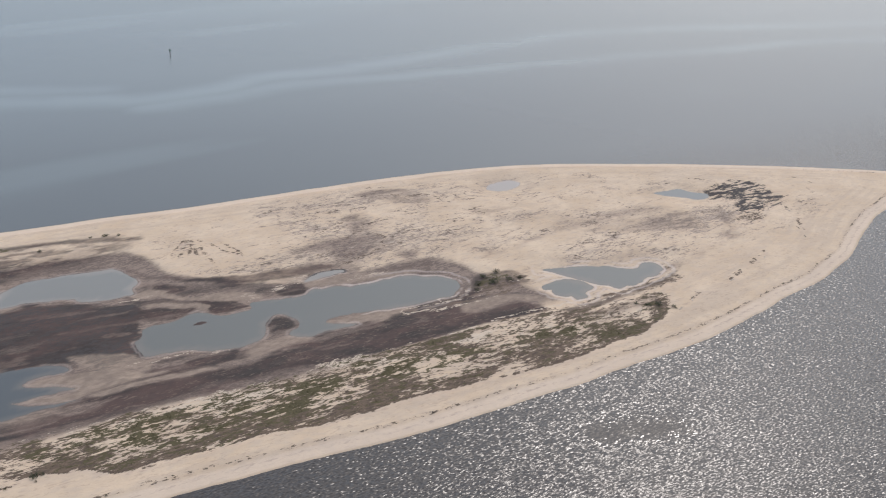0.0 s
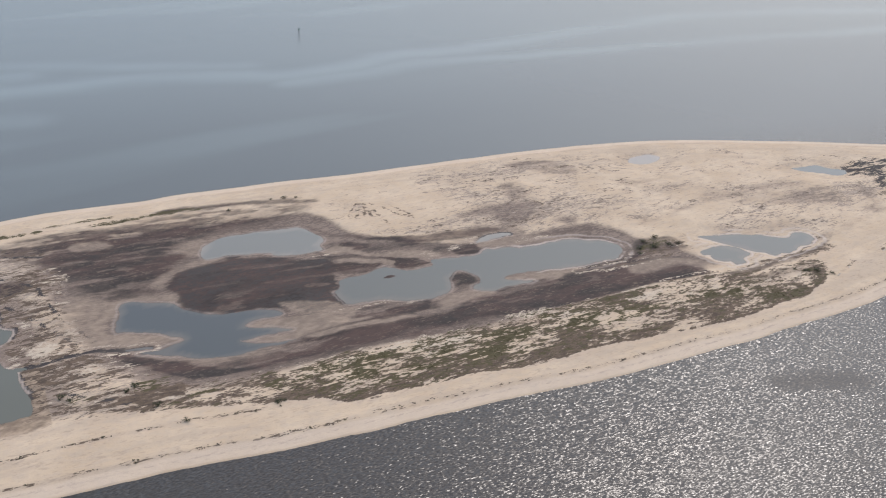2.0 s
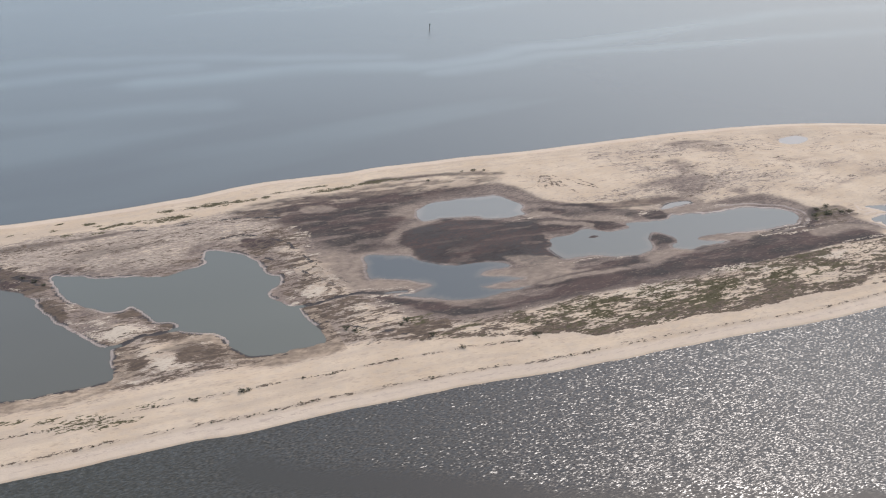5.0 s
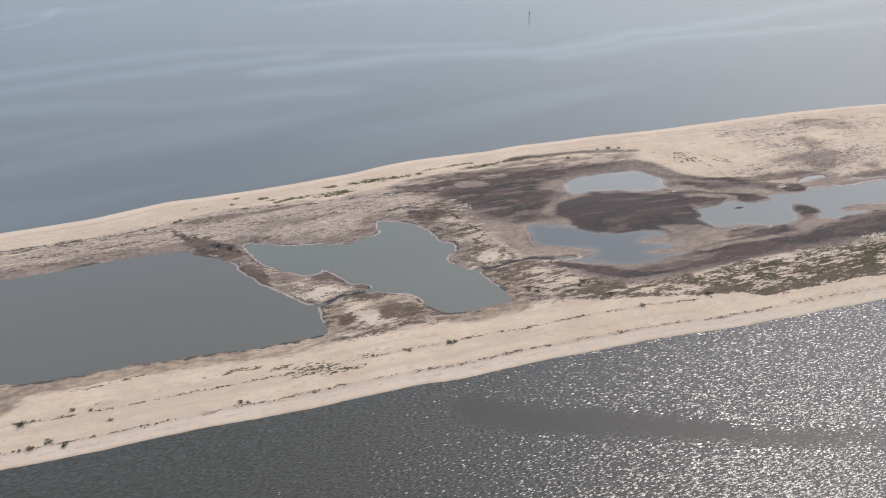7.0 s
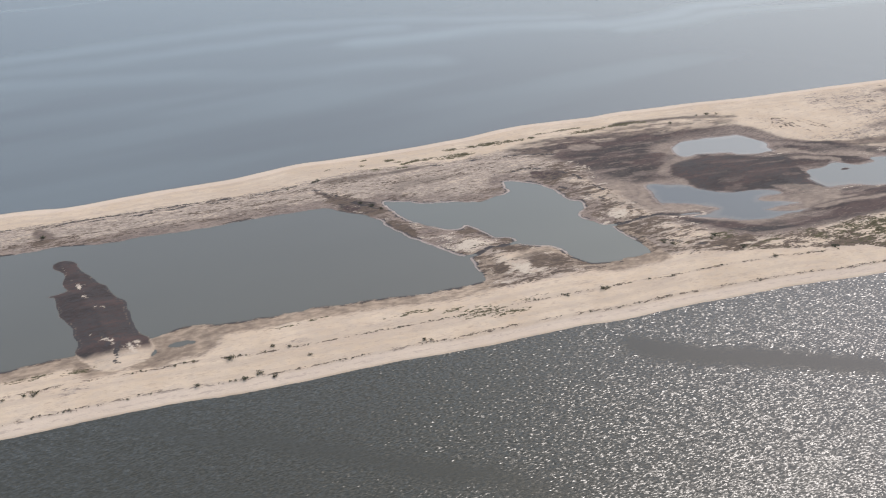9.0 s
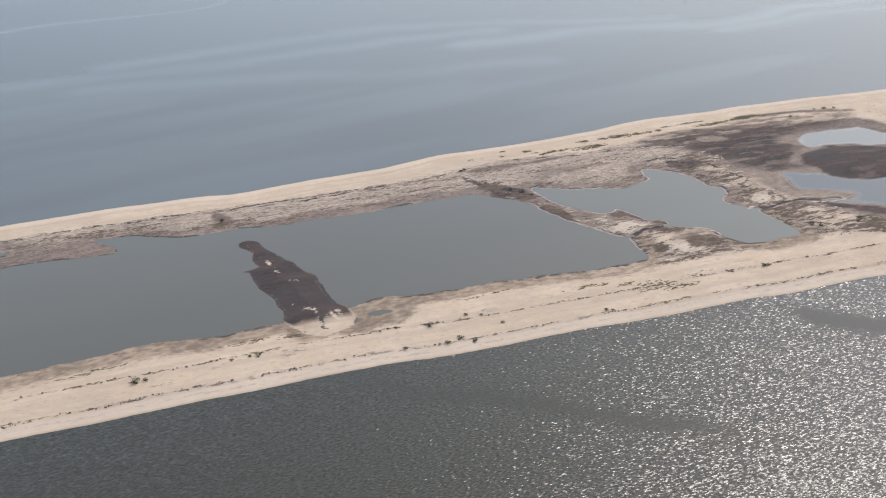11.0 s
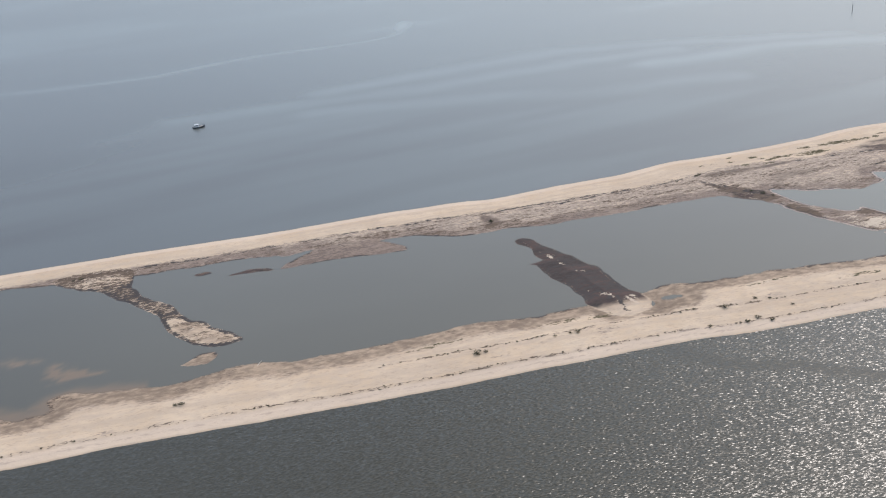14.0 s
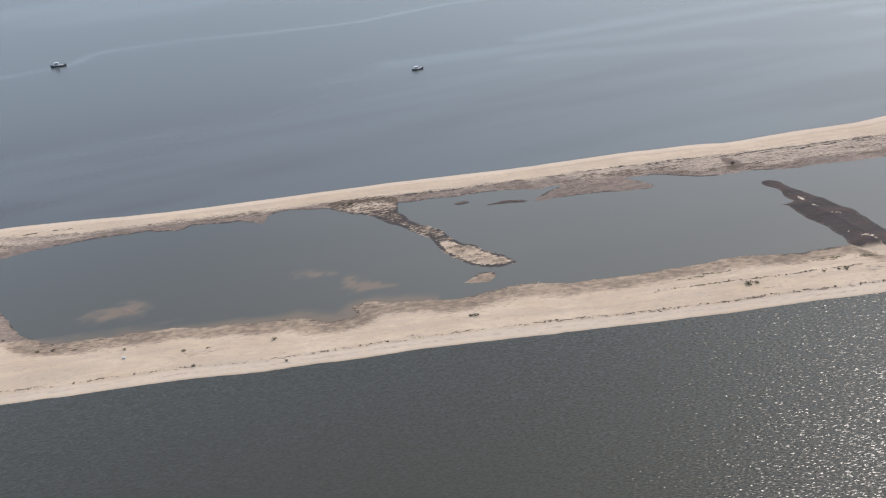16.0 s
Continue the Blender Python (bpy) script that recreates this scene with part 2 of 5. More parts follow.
def water_material(name, shade, silt, silt_sheen_color, waves, rough, lively, gloss=0.5):
    """Turbid water: what lies in it gives its own colour, the sky its gloss. On the sea, sky sheen is painted into the
    colour too. The layer slick stills the ripples.
    """
    n = Nodes(name)
    slick, silt_sheen, glassy, olive = n.layer("surface")
    broad = n.noise(140, 3, (0.35, 1, 1), turn=8)
    color = n.mix(n.math("MULTIPLY", n.step(broad, 0.35, 0.7), 0.6), shade, silt)
    # The fourth channel turns the water olive and less blue.
    color = n.mix(silt_sheen, n.mix(olive, color, (0.0368, 0.0338, 0.0235)), silt_sheen_color)
    gust = n.step(n.noise(60, 4, (0.4, 1, 1), turn=12), 0.25, 0.75)
    power = n.math("MULTIPLY", n.math("SUBTRACT", 1.0, slick), n.math("ADD", 1 - lively, n.math("MULTIPLY", gust, lively)))
    def slopes(size, stretch, steep):
        """The facets of ripples, leaning every way."""
        m = n.add("ShaderNodeMapping")
        m.inputs["Scale"].default_value = [v / size for v in stretch]
        n.put(n.place, m.inputs["Vector"])
        tex = n.add("ShaderNodeTexNoise")
        tex.inputs["Scale"].default_value, tex.inputs["Detail"].default_value = 1.0, 0.6
        n.put(m.outputs[0], tex.inputs["Vector"])
        return n.vector("MULTIPLY", n.vector("SUBTRACT", tex.outputs["Color"], (0.5, 0.5, 0.5)), (2 * steep, 2 * steep, 0.0))

    lean = n.vector("ADD", slopes(0.60, (0.5, 1.2, 1), 0.90 * waves), slopes(0.34, (0.5, 1.1, 1), 0.5 * waves))
    scaled = n.add("ShaderNodeVectorMath")
    scaled.operation = "SCALE"
    n.put(lean, scaled.inputs[0])
    n.put(power, scaled.inputs["Scale"])
    normal = n.vector("NORMALIZE", n.vector("ADD", scaled.outputs[0], (0.0, 0.0, 1.0)), (0.0, 0.0, 0.0))
    return n.done(color, n.math("MULTIPLY", rough, n.math("SUBTRACT", 1.0, n.math("MULTIPLY", glassy, 0.55))), normal, IOR=1.333, Specular_IOR_Level=gloss)


def plain_material(name, one, two, size, rough, metal=0.0, depth=0.01):
    n = Nodes(name)
    grain = n.noise(size, 4)
    return n.done(n.mix(n.step(grain, 0.3, 0.7), one, two), rough, n.bump(grain, depth, 0.4), Metallic=metal)


GROUND = ground_material()
# The third sea colour is a pale tint that paints sky sheen into the water.
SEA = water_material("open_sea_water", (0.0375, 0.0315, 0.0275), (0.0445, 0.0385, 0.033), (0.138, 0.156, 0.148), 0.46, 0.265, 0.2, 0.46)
MARSH_POND = water_material("clear_marsh_water", (0.098, 0.095, 0.080), (0.112, 0.107, 0.090), (0.16, 0.13, 0.10), 0.008, 0.06, 0.6)
DEEP_POND = water_material("deep_marsh_water", (0.060, 0.063, 0.060), (0.068, 0.071, 0.068), (0.16, 0.13, 0.10), 0.008, 0.06, 0.6)
PALE_POND = water_material("shallow_marsh_water", (0.142, 0.133, 0.112), (0.160, 0.149, 0.126), (0.25, 0.205, 0.162), 0.008, 0.06, 0.6)
MIDDLE_POND = water_material("cloudy_pond_water", (0.094, 0.091, 0.070), (0.114, 0.110, 0.086), (0.17, 0.13, 0.09), 0.010, 0.08, 0.6)
POND = water_material("still_pond_water", (0.081, 0.075, 0.057), (0.097, 0.090, 0.070), (0.17, 0.112, 0.066), 0.010, 0.08, 0.6)

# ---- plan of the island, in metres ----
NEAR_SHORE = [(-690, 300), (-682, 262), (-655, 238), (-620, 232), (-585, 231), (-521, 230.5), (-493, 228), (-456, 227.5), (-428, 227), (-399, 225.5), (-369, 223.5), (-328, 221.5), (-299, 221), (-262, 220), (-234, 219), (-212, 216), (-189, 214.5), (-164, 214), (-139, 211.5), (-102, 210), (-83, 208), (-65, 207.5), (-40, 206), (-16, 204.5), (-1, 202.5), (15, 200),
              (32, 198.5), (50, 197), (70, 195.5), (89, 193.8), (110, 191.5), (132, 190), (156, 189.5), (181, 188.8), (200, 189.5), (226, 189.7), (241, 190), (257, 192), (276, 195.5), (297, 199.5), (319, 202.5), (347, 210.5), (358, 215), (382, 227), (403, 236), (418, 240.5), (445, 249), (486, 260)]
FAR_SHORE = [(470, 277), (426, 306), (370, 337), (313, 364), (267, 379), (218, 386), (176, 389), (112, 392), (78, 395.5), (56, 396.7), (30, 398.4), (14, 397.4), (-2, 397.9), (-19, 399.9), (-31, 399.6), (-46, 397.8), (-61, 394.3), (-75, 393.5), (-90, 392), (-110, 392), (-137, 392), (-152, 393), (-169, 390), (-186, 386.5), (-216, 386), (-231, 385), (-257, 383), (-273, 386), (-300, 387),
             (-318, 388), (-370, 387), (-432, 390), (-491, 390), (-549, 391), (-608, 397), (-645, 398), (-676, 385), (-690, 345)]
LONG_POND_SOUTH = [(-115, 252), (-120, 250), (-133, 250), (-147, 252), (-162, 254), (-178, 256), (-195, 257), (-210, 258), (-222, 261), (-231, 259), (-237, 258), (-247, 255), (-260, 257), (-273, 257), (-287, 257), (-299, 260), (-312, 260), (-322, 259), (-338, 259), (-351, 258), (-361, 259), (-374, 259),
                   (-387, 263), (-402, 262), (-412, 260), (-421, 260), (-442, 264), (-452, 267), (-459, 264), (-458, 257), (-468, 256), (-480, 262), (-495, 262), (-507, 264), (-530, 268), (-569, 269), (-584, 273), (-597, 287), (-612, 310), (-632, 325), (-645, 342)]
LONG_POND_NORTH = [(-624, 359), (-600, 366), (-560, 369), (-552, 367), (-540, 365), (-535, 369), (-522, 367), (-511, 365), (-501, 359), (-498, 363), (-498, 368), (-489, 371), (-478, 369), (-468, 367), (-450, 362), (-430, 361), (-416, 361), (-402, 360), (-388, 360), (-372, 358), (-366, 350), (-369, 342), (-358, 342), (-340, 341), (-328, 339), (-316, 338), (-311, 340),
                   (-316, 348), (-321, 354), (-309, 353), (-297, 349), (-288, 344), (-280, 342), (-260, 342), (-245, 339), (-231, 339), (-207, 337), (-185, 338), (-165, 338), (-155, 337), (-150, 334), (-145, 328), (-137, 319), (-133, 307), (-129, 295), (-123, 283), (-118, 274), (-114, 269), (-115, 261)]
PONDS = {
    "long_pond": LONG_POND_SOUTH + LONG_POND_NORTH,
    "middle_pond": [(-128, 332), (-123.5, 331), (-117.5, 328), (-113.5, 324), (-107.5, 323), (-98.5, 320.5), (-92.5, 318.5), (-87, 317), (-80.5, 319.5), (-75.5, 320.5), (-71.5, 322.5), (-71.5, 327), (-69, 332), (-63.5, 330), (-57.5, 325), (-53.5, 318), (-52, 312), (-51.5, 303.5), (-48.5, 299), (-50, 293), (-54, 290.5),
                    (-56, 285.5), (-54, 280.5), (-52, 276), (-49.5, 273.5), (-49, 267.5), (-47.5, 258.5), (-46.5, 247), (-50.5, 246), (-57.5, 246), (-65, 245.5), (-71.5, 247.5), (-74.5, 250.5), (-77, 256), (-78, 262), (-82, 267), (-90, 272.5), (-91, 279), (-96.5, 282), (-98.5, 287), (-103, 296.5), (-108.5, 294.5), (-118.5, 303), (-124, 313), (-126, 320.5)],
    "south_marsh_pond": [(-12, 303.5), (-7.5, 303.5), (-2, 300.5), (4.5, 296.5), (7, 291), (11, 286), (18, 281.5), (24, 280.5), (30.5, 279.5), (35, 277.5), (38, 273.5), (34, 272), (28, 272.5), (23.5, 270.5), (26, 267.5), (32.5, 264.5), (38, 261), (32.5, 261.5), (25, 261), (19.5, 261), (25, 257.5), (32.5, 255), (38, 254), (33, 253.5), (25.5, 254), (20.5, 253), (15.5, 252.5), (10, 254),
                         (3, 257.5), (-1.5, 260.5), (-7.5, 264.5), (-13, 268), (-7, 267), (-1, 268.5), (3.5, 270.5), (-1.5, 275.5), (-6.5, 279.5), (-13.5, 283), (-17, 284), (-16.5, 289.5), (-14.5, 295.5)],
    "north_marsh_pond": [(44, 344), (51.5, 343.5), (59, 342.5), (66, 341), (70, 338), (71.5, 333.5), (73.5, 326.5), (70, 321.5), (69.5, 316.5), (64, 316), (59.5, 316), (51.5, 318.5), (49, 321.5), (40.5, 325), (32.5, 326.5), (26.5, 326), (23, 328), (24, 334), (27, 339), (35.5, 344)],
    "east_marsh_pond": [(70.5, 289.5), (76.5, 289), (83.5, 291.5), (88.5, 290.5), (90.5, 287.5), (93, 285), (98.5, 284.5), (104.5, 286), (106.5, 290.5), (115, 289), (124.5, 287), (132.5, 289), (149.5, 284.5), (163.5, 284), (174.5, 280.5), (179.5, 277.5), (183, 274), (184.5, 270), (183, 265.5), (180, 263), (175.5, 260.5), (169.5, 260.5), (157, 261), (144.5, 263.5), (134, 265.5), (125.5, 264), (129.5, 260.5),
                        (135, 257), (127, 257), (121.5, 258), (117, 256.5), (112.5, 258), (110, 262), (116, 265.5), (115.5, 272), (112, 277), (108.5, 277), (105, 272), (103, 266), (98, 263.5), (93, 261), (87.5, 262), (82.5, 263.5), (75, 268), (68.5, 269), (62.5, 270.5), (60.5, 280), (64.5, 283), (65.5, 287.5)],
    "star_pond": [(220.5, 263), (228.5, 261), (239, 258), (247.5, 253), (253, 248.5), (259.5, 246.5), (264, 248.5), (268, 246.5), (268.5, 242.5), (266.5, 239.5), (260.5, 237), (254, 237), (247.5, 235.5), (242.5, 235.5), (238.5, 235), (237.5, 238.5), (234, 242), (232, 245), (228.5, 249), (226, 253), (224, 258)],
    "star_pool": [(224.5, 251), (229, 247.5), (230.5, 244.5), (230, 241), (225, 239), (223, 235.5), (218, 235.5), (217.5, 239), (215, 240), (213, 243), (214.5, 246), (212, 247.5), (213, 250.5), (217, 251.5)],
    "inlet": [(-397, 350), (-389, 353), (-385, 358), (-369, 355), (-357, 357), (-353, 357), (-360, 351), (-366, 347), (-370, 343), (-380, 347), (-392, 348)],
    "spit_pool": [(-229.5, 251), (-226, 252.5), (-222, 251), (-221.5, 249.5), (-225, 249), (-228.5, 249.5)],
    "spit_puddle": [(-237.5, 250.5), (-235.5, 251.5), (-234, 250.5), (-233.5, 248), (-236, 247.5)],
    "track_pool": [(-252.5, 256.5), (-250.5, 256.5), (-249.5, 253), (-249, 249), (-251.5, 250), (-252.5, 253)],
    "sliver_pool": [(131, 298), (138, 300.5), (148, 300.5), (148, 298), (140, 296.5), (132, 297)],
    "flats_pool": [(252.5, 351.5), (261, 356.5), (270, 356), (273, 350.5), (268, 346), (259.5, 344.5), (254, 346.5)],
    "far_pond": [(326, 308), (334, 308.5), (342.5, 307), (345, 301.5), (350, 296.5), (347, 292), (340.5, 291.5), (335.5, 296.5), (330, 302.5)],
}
BARS = {   # land that stands in the ponds
    "spit": [(-264, 327), (-261, 328.5), (-257.5, 328), (-255, 325), (-254, 319), (-250.5, 310.5), (-246.5, 302.5), (-243.5, 293), (-239.5, 286), (-239.5, 281.5), (-239, 273.5), (-238, 265), (-235, 258), (-236, 246), (-250, 244), (-258, 256), (-257, 262.5), (-258.5, 268.5), (-259, 274.5), (-260.5, 280), (-262.5, 284), (-262.5, 288), (-263, 293.5), (-263.5, 298.5), (-266.5, 301), (-261.5, 302), (-259.5, 303.5), (-261, 307), (-260.5, 312.5), (-261, 318.5), (-263.5, 323)],
    "peninsula": [(-470, 372), (-459.5, 357.5), (-449, 351), (-441.5, 341.5), (-434, 332.5), (-426.5, 323), (-421, 314), (-419, 306), (-417, 300), (-411.5, 290.5), (-405.5, 284), (-398.5, 281.5), (-393, 282), (-390, 283.5), (-391, 287), (-395, 292), (-400.5, 297.5), (-403.5, 303), (-409, 308), (-413.5, 316), (-416.5, 324), (-424, 332.5), (-430, 339.5), (-431.5, 346), (-434, 351.5), (-433.5, 358), (-438, 372)],
    "bank": [(-414, 272), (-410.5, 274.5), (-406, 278.5), (-401, 278), (-400, 275), (-402, 271), (-406.5, 270)],
    "dark_bar": [(-391.5, 344.5), (-386.5, 346.5), (-379.5, 346.5), (-373.5, 344), (-373, 342), (-379, 342), (-386.5, 343.5)],
    "dot_bar": [(-406.5, 351), (-403, 352.5), (-400.5, 352), (-399, 349.5), (-403.5, 349)],
    "marsh_islet": [(82.5, 283.5), (85.5, 284), (87, 282.5), (84, 282)],
}
MUD = {   # dark wet mud: strength, softness of its edge, outline
    "big": (1.0, 2.2, [(4.5, 307.5), (8, 311.5), (12.5, 316), (20.5, 321), (28, 322), (33.5, 324.5), (37.5, 323), (48.5, 319), (56, 313.5), (65, 305.5), (66.5, 297), (65.5, 292), (65, 284.5), (60.5, 282), (61.5, 277), (62, 271), (56.5, 270.5), (54, 267), (50.5, 266.5), (46.5, 270), (44.5, 276), (43, 279), (38.5, 278.5), (32.5, 280), (26.5, 280.5), (18.5, 282.5), (13, 285), (9.5, 291.5), (8, 298), (6, 303.5)]),
    "west": (0.85, 4.5, [(-27, 339), (-17, 343), (-4.5, 337.5), (3, 332.5), (9.5, 335.5), (17.5, 335), (18.5, 330), (11.5, 325), (5, 321), (0.5, 315), (-2, 310), (-9.5, 313.5), (-16.5, 320), (-22.5, 327.5)]),
    "northwest": (0.72, 4.5, [(-53, 365), (-44, 370), (-35, 372), (-21, 374.5), (-5, 371), (7.5, 362), (9.5, 355), (-3, 357), (-8, 350.5), (-20, 350), (-29, 350.5), (-39, 352.5), (-49.5, 357)]),
    "streak": (0.75, 1.6, [(-34, 344.5), (-21, 343.5), (-6, 342), (-3.5, 344), (-14, 346.5), (-24.5, 348.5), (-32.5, 347.5)]),
    "ridge": (0.66, 3.0, [(22, 381), (37, 379.5), (52, 377.5), (66, 373.5), (80, 369), (88, 363), (77, 363.5), (62.5, 367), (48, 370), (33.5, 372), (15, 375)]),
    "strip_patch": (0.6, 1.8, [(-271, 359), (-267, 359.5), (-263, 353.5), (-262, 347.5), (-268, 347.5), (-270.5, 352.5)]),
    "east_streak": (0.62, 1.6, [(207.5, 231), (225.5, 232), (242.5, 232.5), (261.5, 234.5), (270.5, 234.5), (260, 230), (242, 229), (227, 227), (210.5, 226)]),
    "east_foot": (0.5, 2.0, [(210, 222.5), (223.5, 224), (243.5, 224.5), (242.5, 217.5), (226.5, 218), (212, 219)]),
    "finger": (1.0, 1.0, [(87, 301.5), (94, 296.5), (100, 294), (104.5, 289.5), (105.5, 287), (100, 286), (94.5, 286.5), (92.5, 289.5), (90.5, 293)]),
    "bar": (0.85, 1.5, [(64, 301.5), (75.5, 299), (84, 296.5), (82.5, 293.5), (78.5, 291.5), (71.5, 292), (66, 295.5)]),
    "north_rim": (0.62, 2.0, [(73.5, 338.5), (75.5, 331), (78.5, 325.5), (86.5, 319.5), (94, 313.5), (104, 306.5), (113, 302.5), (123, 301.5), (132, 302.5), (144, 303.5), (150, 303.5), (144, 308.5), (131, 310.5), (119.5, 310.5), (109.5, 312), (96, 317.5), (87.5, 322.5), (80, 330)]),
    "lobe": (0.75, 1.2, [(117, 292), (122.5, 295.5), (126.5, 295.5), (130, 293.5), (130.5, 290), (125.5, 288.5), (120.5, 289.5)]),
    "middle": (0.6, 2.5, [(72.5, 320.5), (81, 319.5), (84.5, 315.5), (89, 308.5), (81, 307.5), (73, 313)]),
    "behind": (0.6, 2.5, [(64, 313), (74, 308), (88, 304), (86, 301), (76, 304), (66, 305)]),
    "headland": (0.62, 3.0, [(107.5, 275), (112, 276), (114, 274), (115, 271), (113.5, 266.5), (110, 264), (106, 262), (102, 262.5), (103, 267.5)]),
    "slope": (0.5, 2.5, [(60, 264.5), (67, 266), (74, 266), (81.5, 262), (91, 260.5), (93, 258.5), (89.5, 255.5), (83, 253.5), (77, 252.5), (68, 257.5), (59.5, 259.5)]),
    "slope_core": (0.85, 2.0, [(74, 261), (81, 261), (89.5, 260), (91, 258.5), (86, 254), (79.5, 253.5), (74, 256)]),
    "tongue_core": (0.85, 2.2, [(143.5, 257.5), (149, 259.5), (155, 258), (156.5, 254.5), (150.5, 250.5), (144, 252.5)]),
    "south": (1.0, 2.4, [(-18.5, 269), (-2.5, 257.5), (3.5, 251.5), (10, 247.5), (21, 246.5), (33.5, 247.5), (51, 249.5), (68, 249), (84.5, 250), (102, 251.5), (117.5, 252.5), (136, 252), (150, 247), (170.5, 241), (183.5, 238), (199, 237), (203, 233.5), (192.5, 232.5), (169, 234.5), (154.5, 234), (141, 234), (116, 237.5), (104.5, 239.5), (85, 241), (74.5, 243), (65, 241.5), (42.5, 242), (22, 242), (3.5, 243.5), (-5, 247), (-11, 253), (-16.5, 262)]),
    "east": (0.55, 2.5, [(163, 259.5), (168.5, 259), (177, 259), (185.5, 262), (189, 270), (197.5, 269.5), (208, 266.5), (211, 256), (200.5, 254.5), (186.5, 256), (179.5, 254.5), (192.5, 252), (207.5, 245.5), (205, 236.5), (195, 235.5), (184, 236), (172.5, 239), (161.5, 242.5), (154, 248)]),
    "east_core": (0.9, 3.0, [(186.5, 240), (193, 243), (200, 241), (199.5, 236.5), (192.5, 234), (185, 235.5)]),
    "root": (0.95, 1.6, [(-154, 359), (-151, 350.5), (-144, 342), (-137, 338.5), (-131, 331.5), (-128.5, 325), (-134, 322), (-140.5, 321.5), (-146.5, 328), (-149.5, 339), (-153, 349)]),
    "bump": (1.0, 1.0, [(-135, 313.5), (-132, 309), (-127.5, 304.5), (-125, 296), (-126.5, 291.5), (-129, 295.5), (-131.5, 300.5), (-133, 306)]),
    "patch": (0.95, 1.6, [(-54.5, 337), (-49, 336), (-42.5, 333), (-42, 327.5), (-45.5, 323.5), (-51, 325.5), (-54, 331.5)]),
    "divide_mid": (0.8, 1.2, [(-103.5, 296), (-100, 294), (-97.5, 287.5), (-95.5, 282), (-90, 278.5), (-90, 274.5), (-94, 277), (-99, 281.5), (-101, 285.5)]),
    "divide_low": (0.6, 2.5, [(-97.5, 262), (-91, 263.5), (-82.5, 265), (-77.5, 255), (-74, 249.5), (-79.5, 249), (-88, 252.5), (-95, 256.5)]),
    "strip_high": (0.55, 2.0, [(-150, 362), (-137.5, 365), (-123.5, 365), (-111.5, 363.5), (-97, 365), (-95, 361.5), (-110, 359), (-119.5, 359), (-133.5, 358.5), (-144.5, 359.5)]),
    "strip_low": (0.38, 3.0, [(-121.5, 344.5), (-114, 350), (-102, 351), (-92.5, 350), (-84, 345), (-94.5, 341.5), (-106, 342.5), (-115.5, 339)]),
    "field_west": (0.64, 8.0, [(-50, 366), (10, 374), (40, 374), (84, 362), (66, 352), (40, 347), (18, 346), (10, 322), (0, 308), (-22, 310), (-34, 335)]),
    "field_south": (0.5, 5.0, [(-22, 270), (0, 256), (40, 255), (100, 260), (150, 256), (200, 251), (206, 236), (100, 237), (0, 243)]),
    "field_middle": (0.42, 5.0, [(66, 320), (90, 313), (120, 302), (118, 292), (90, 298), (66, 300)]),
}
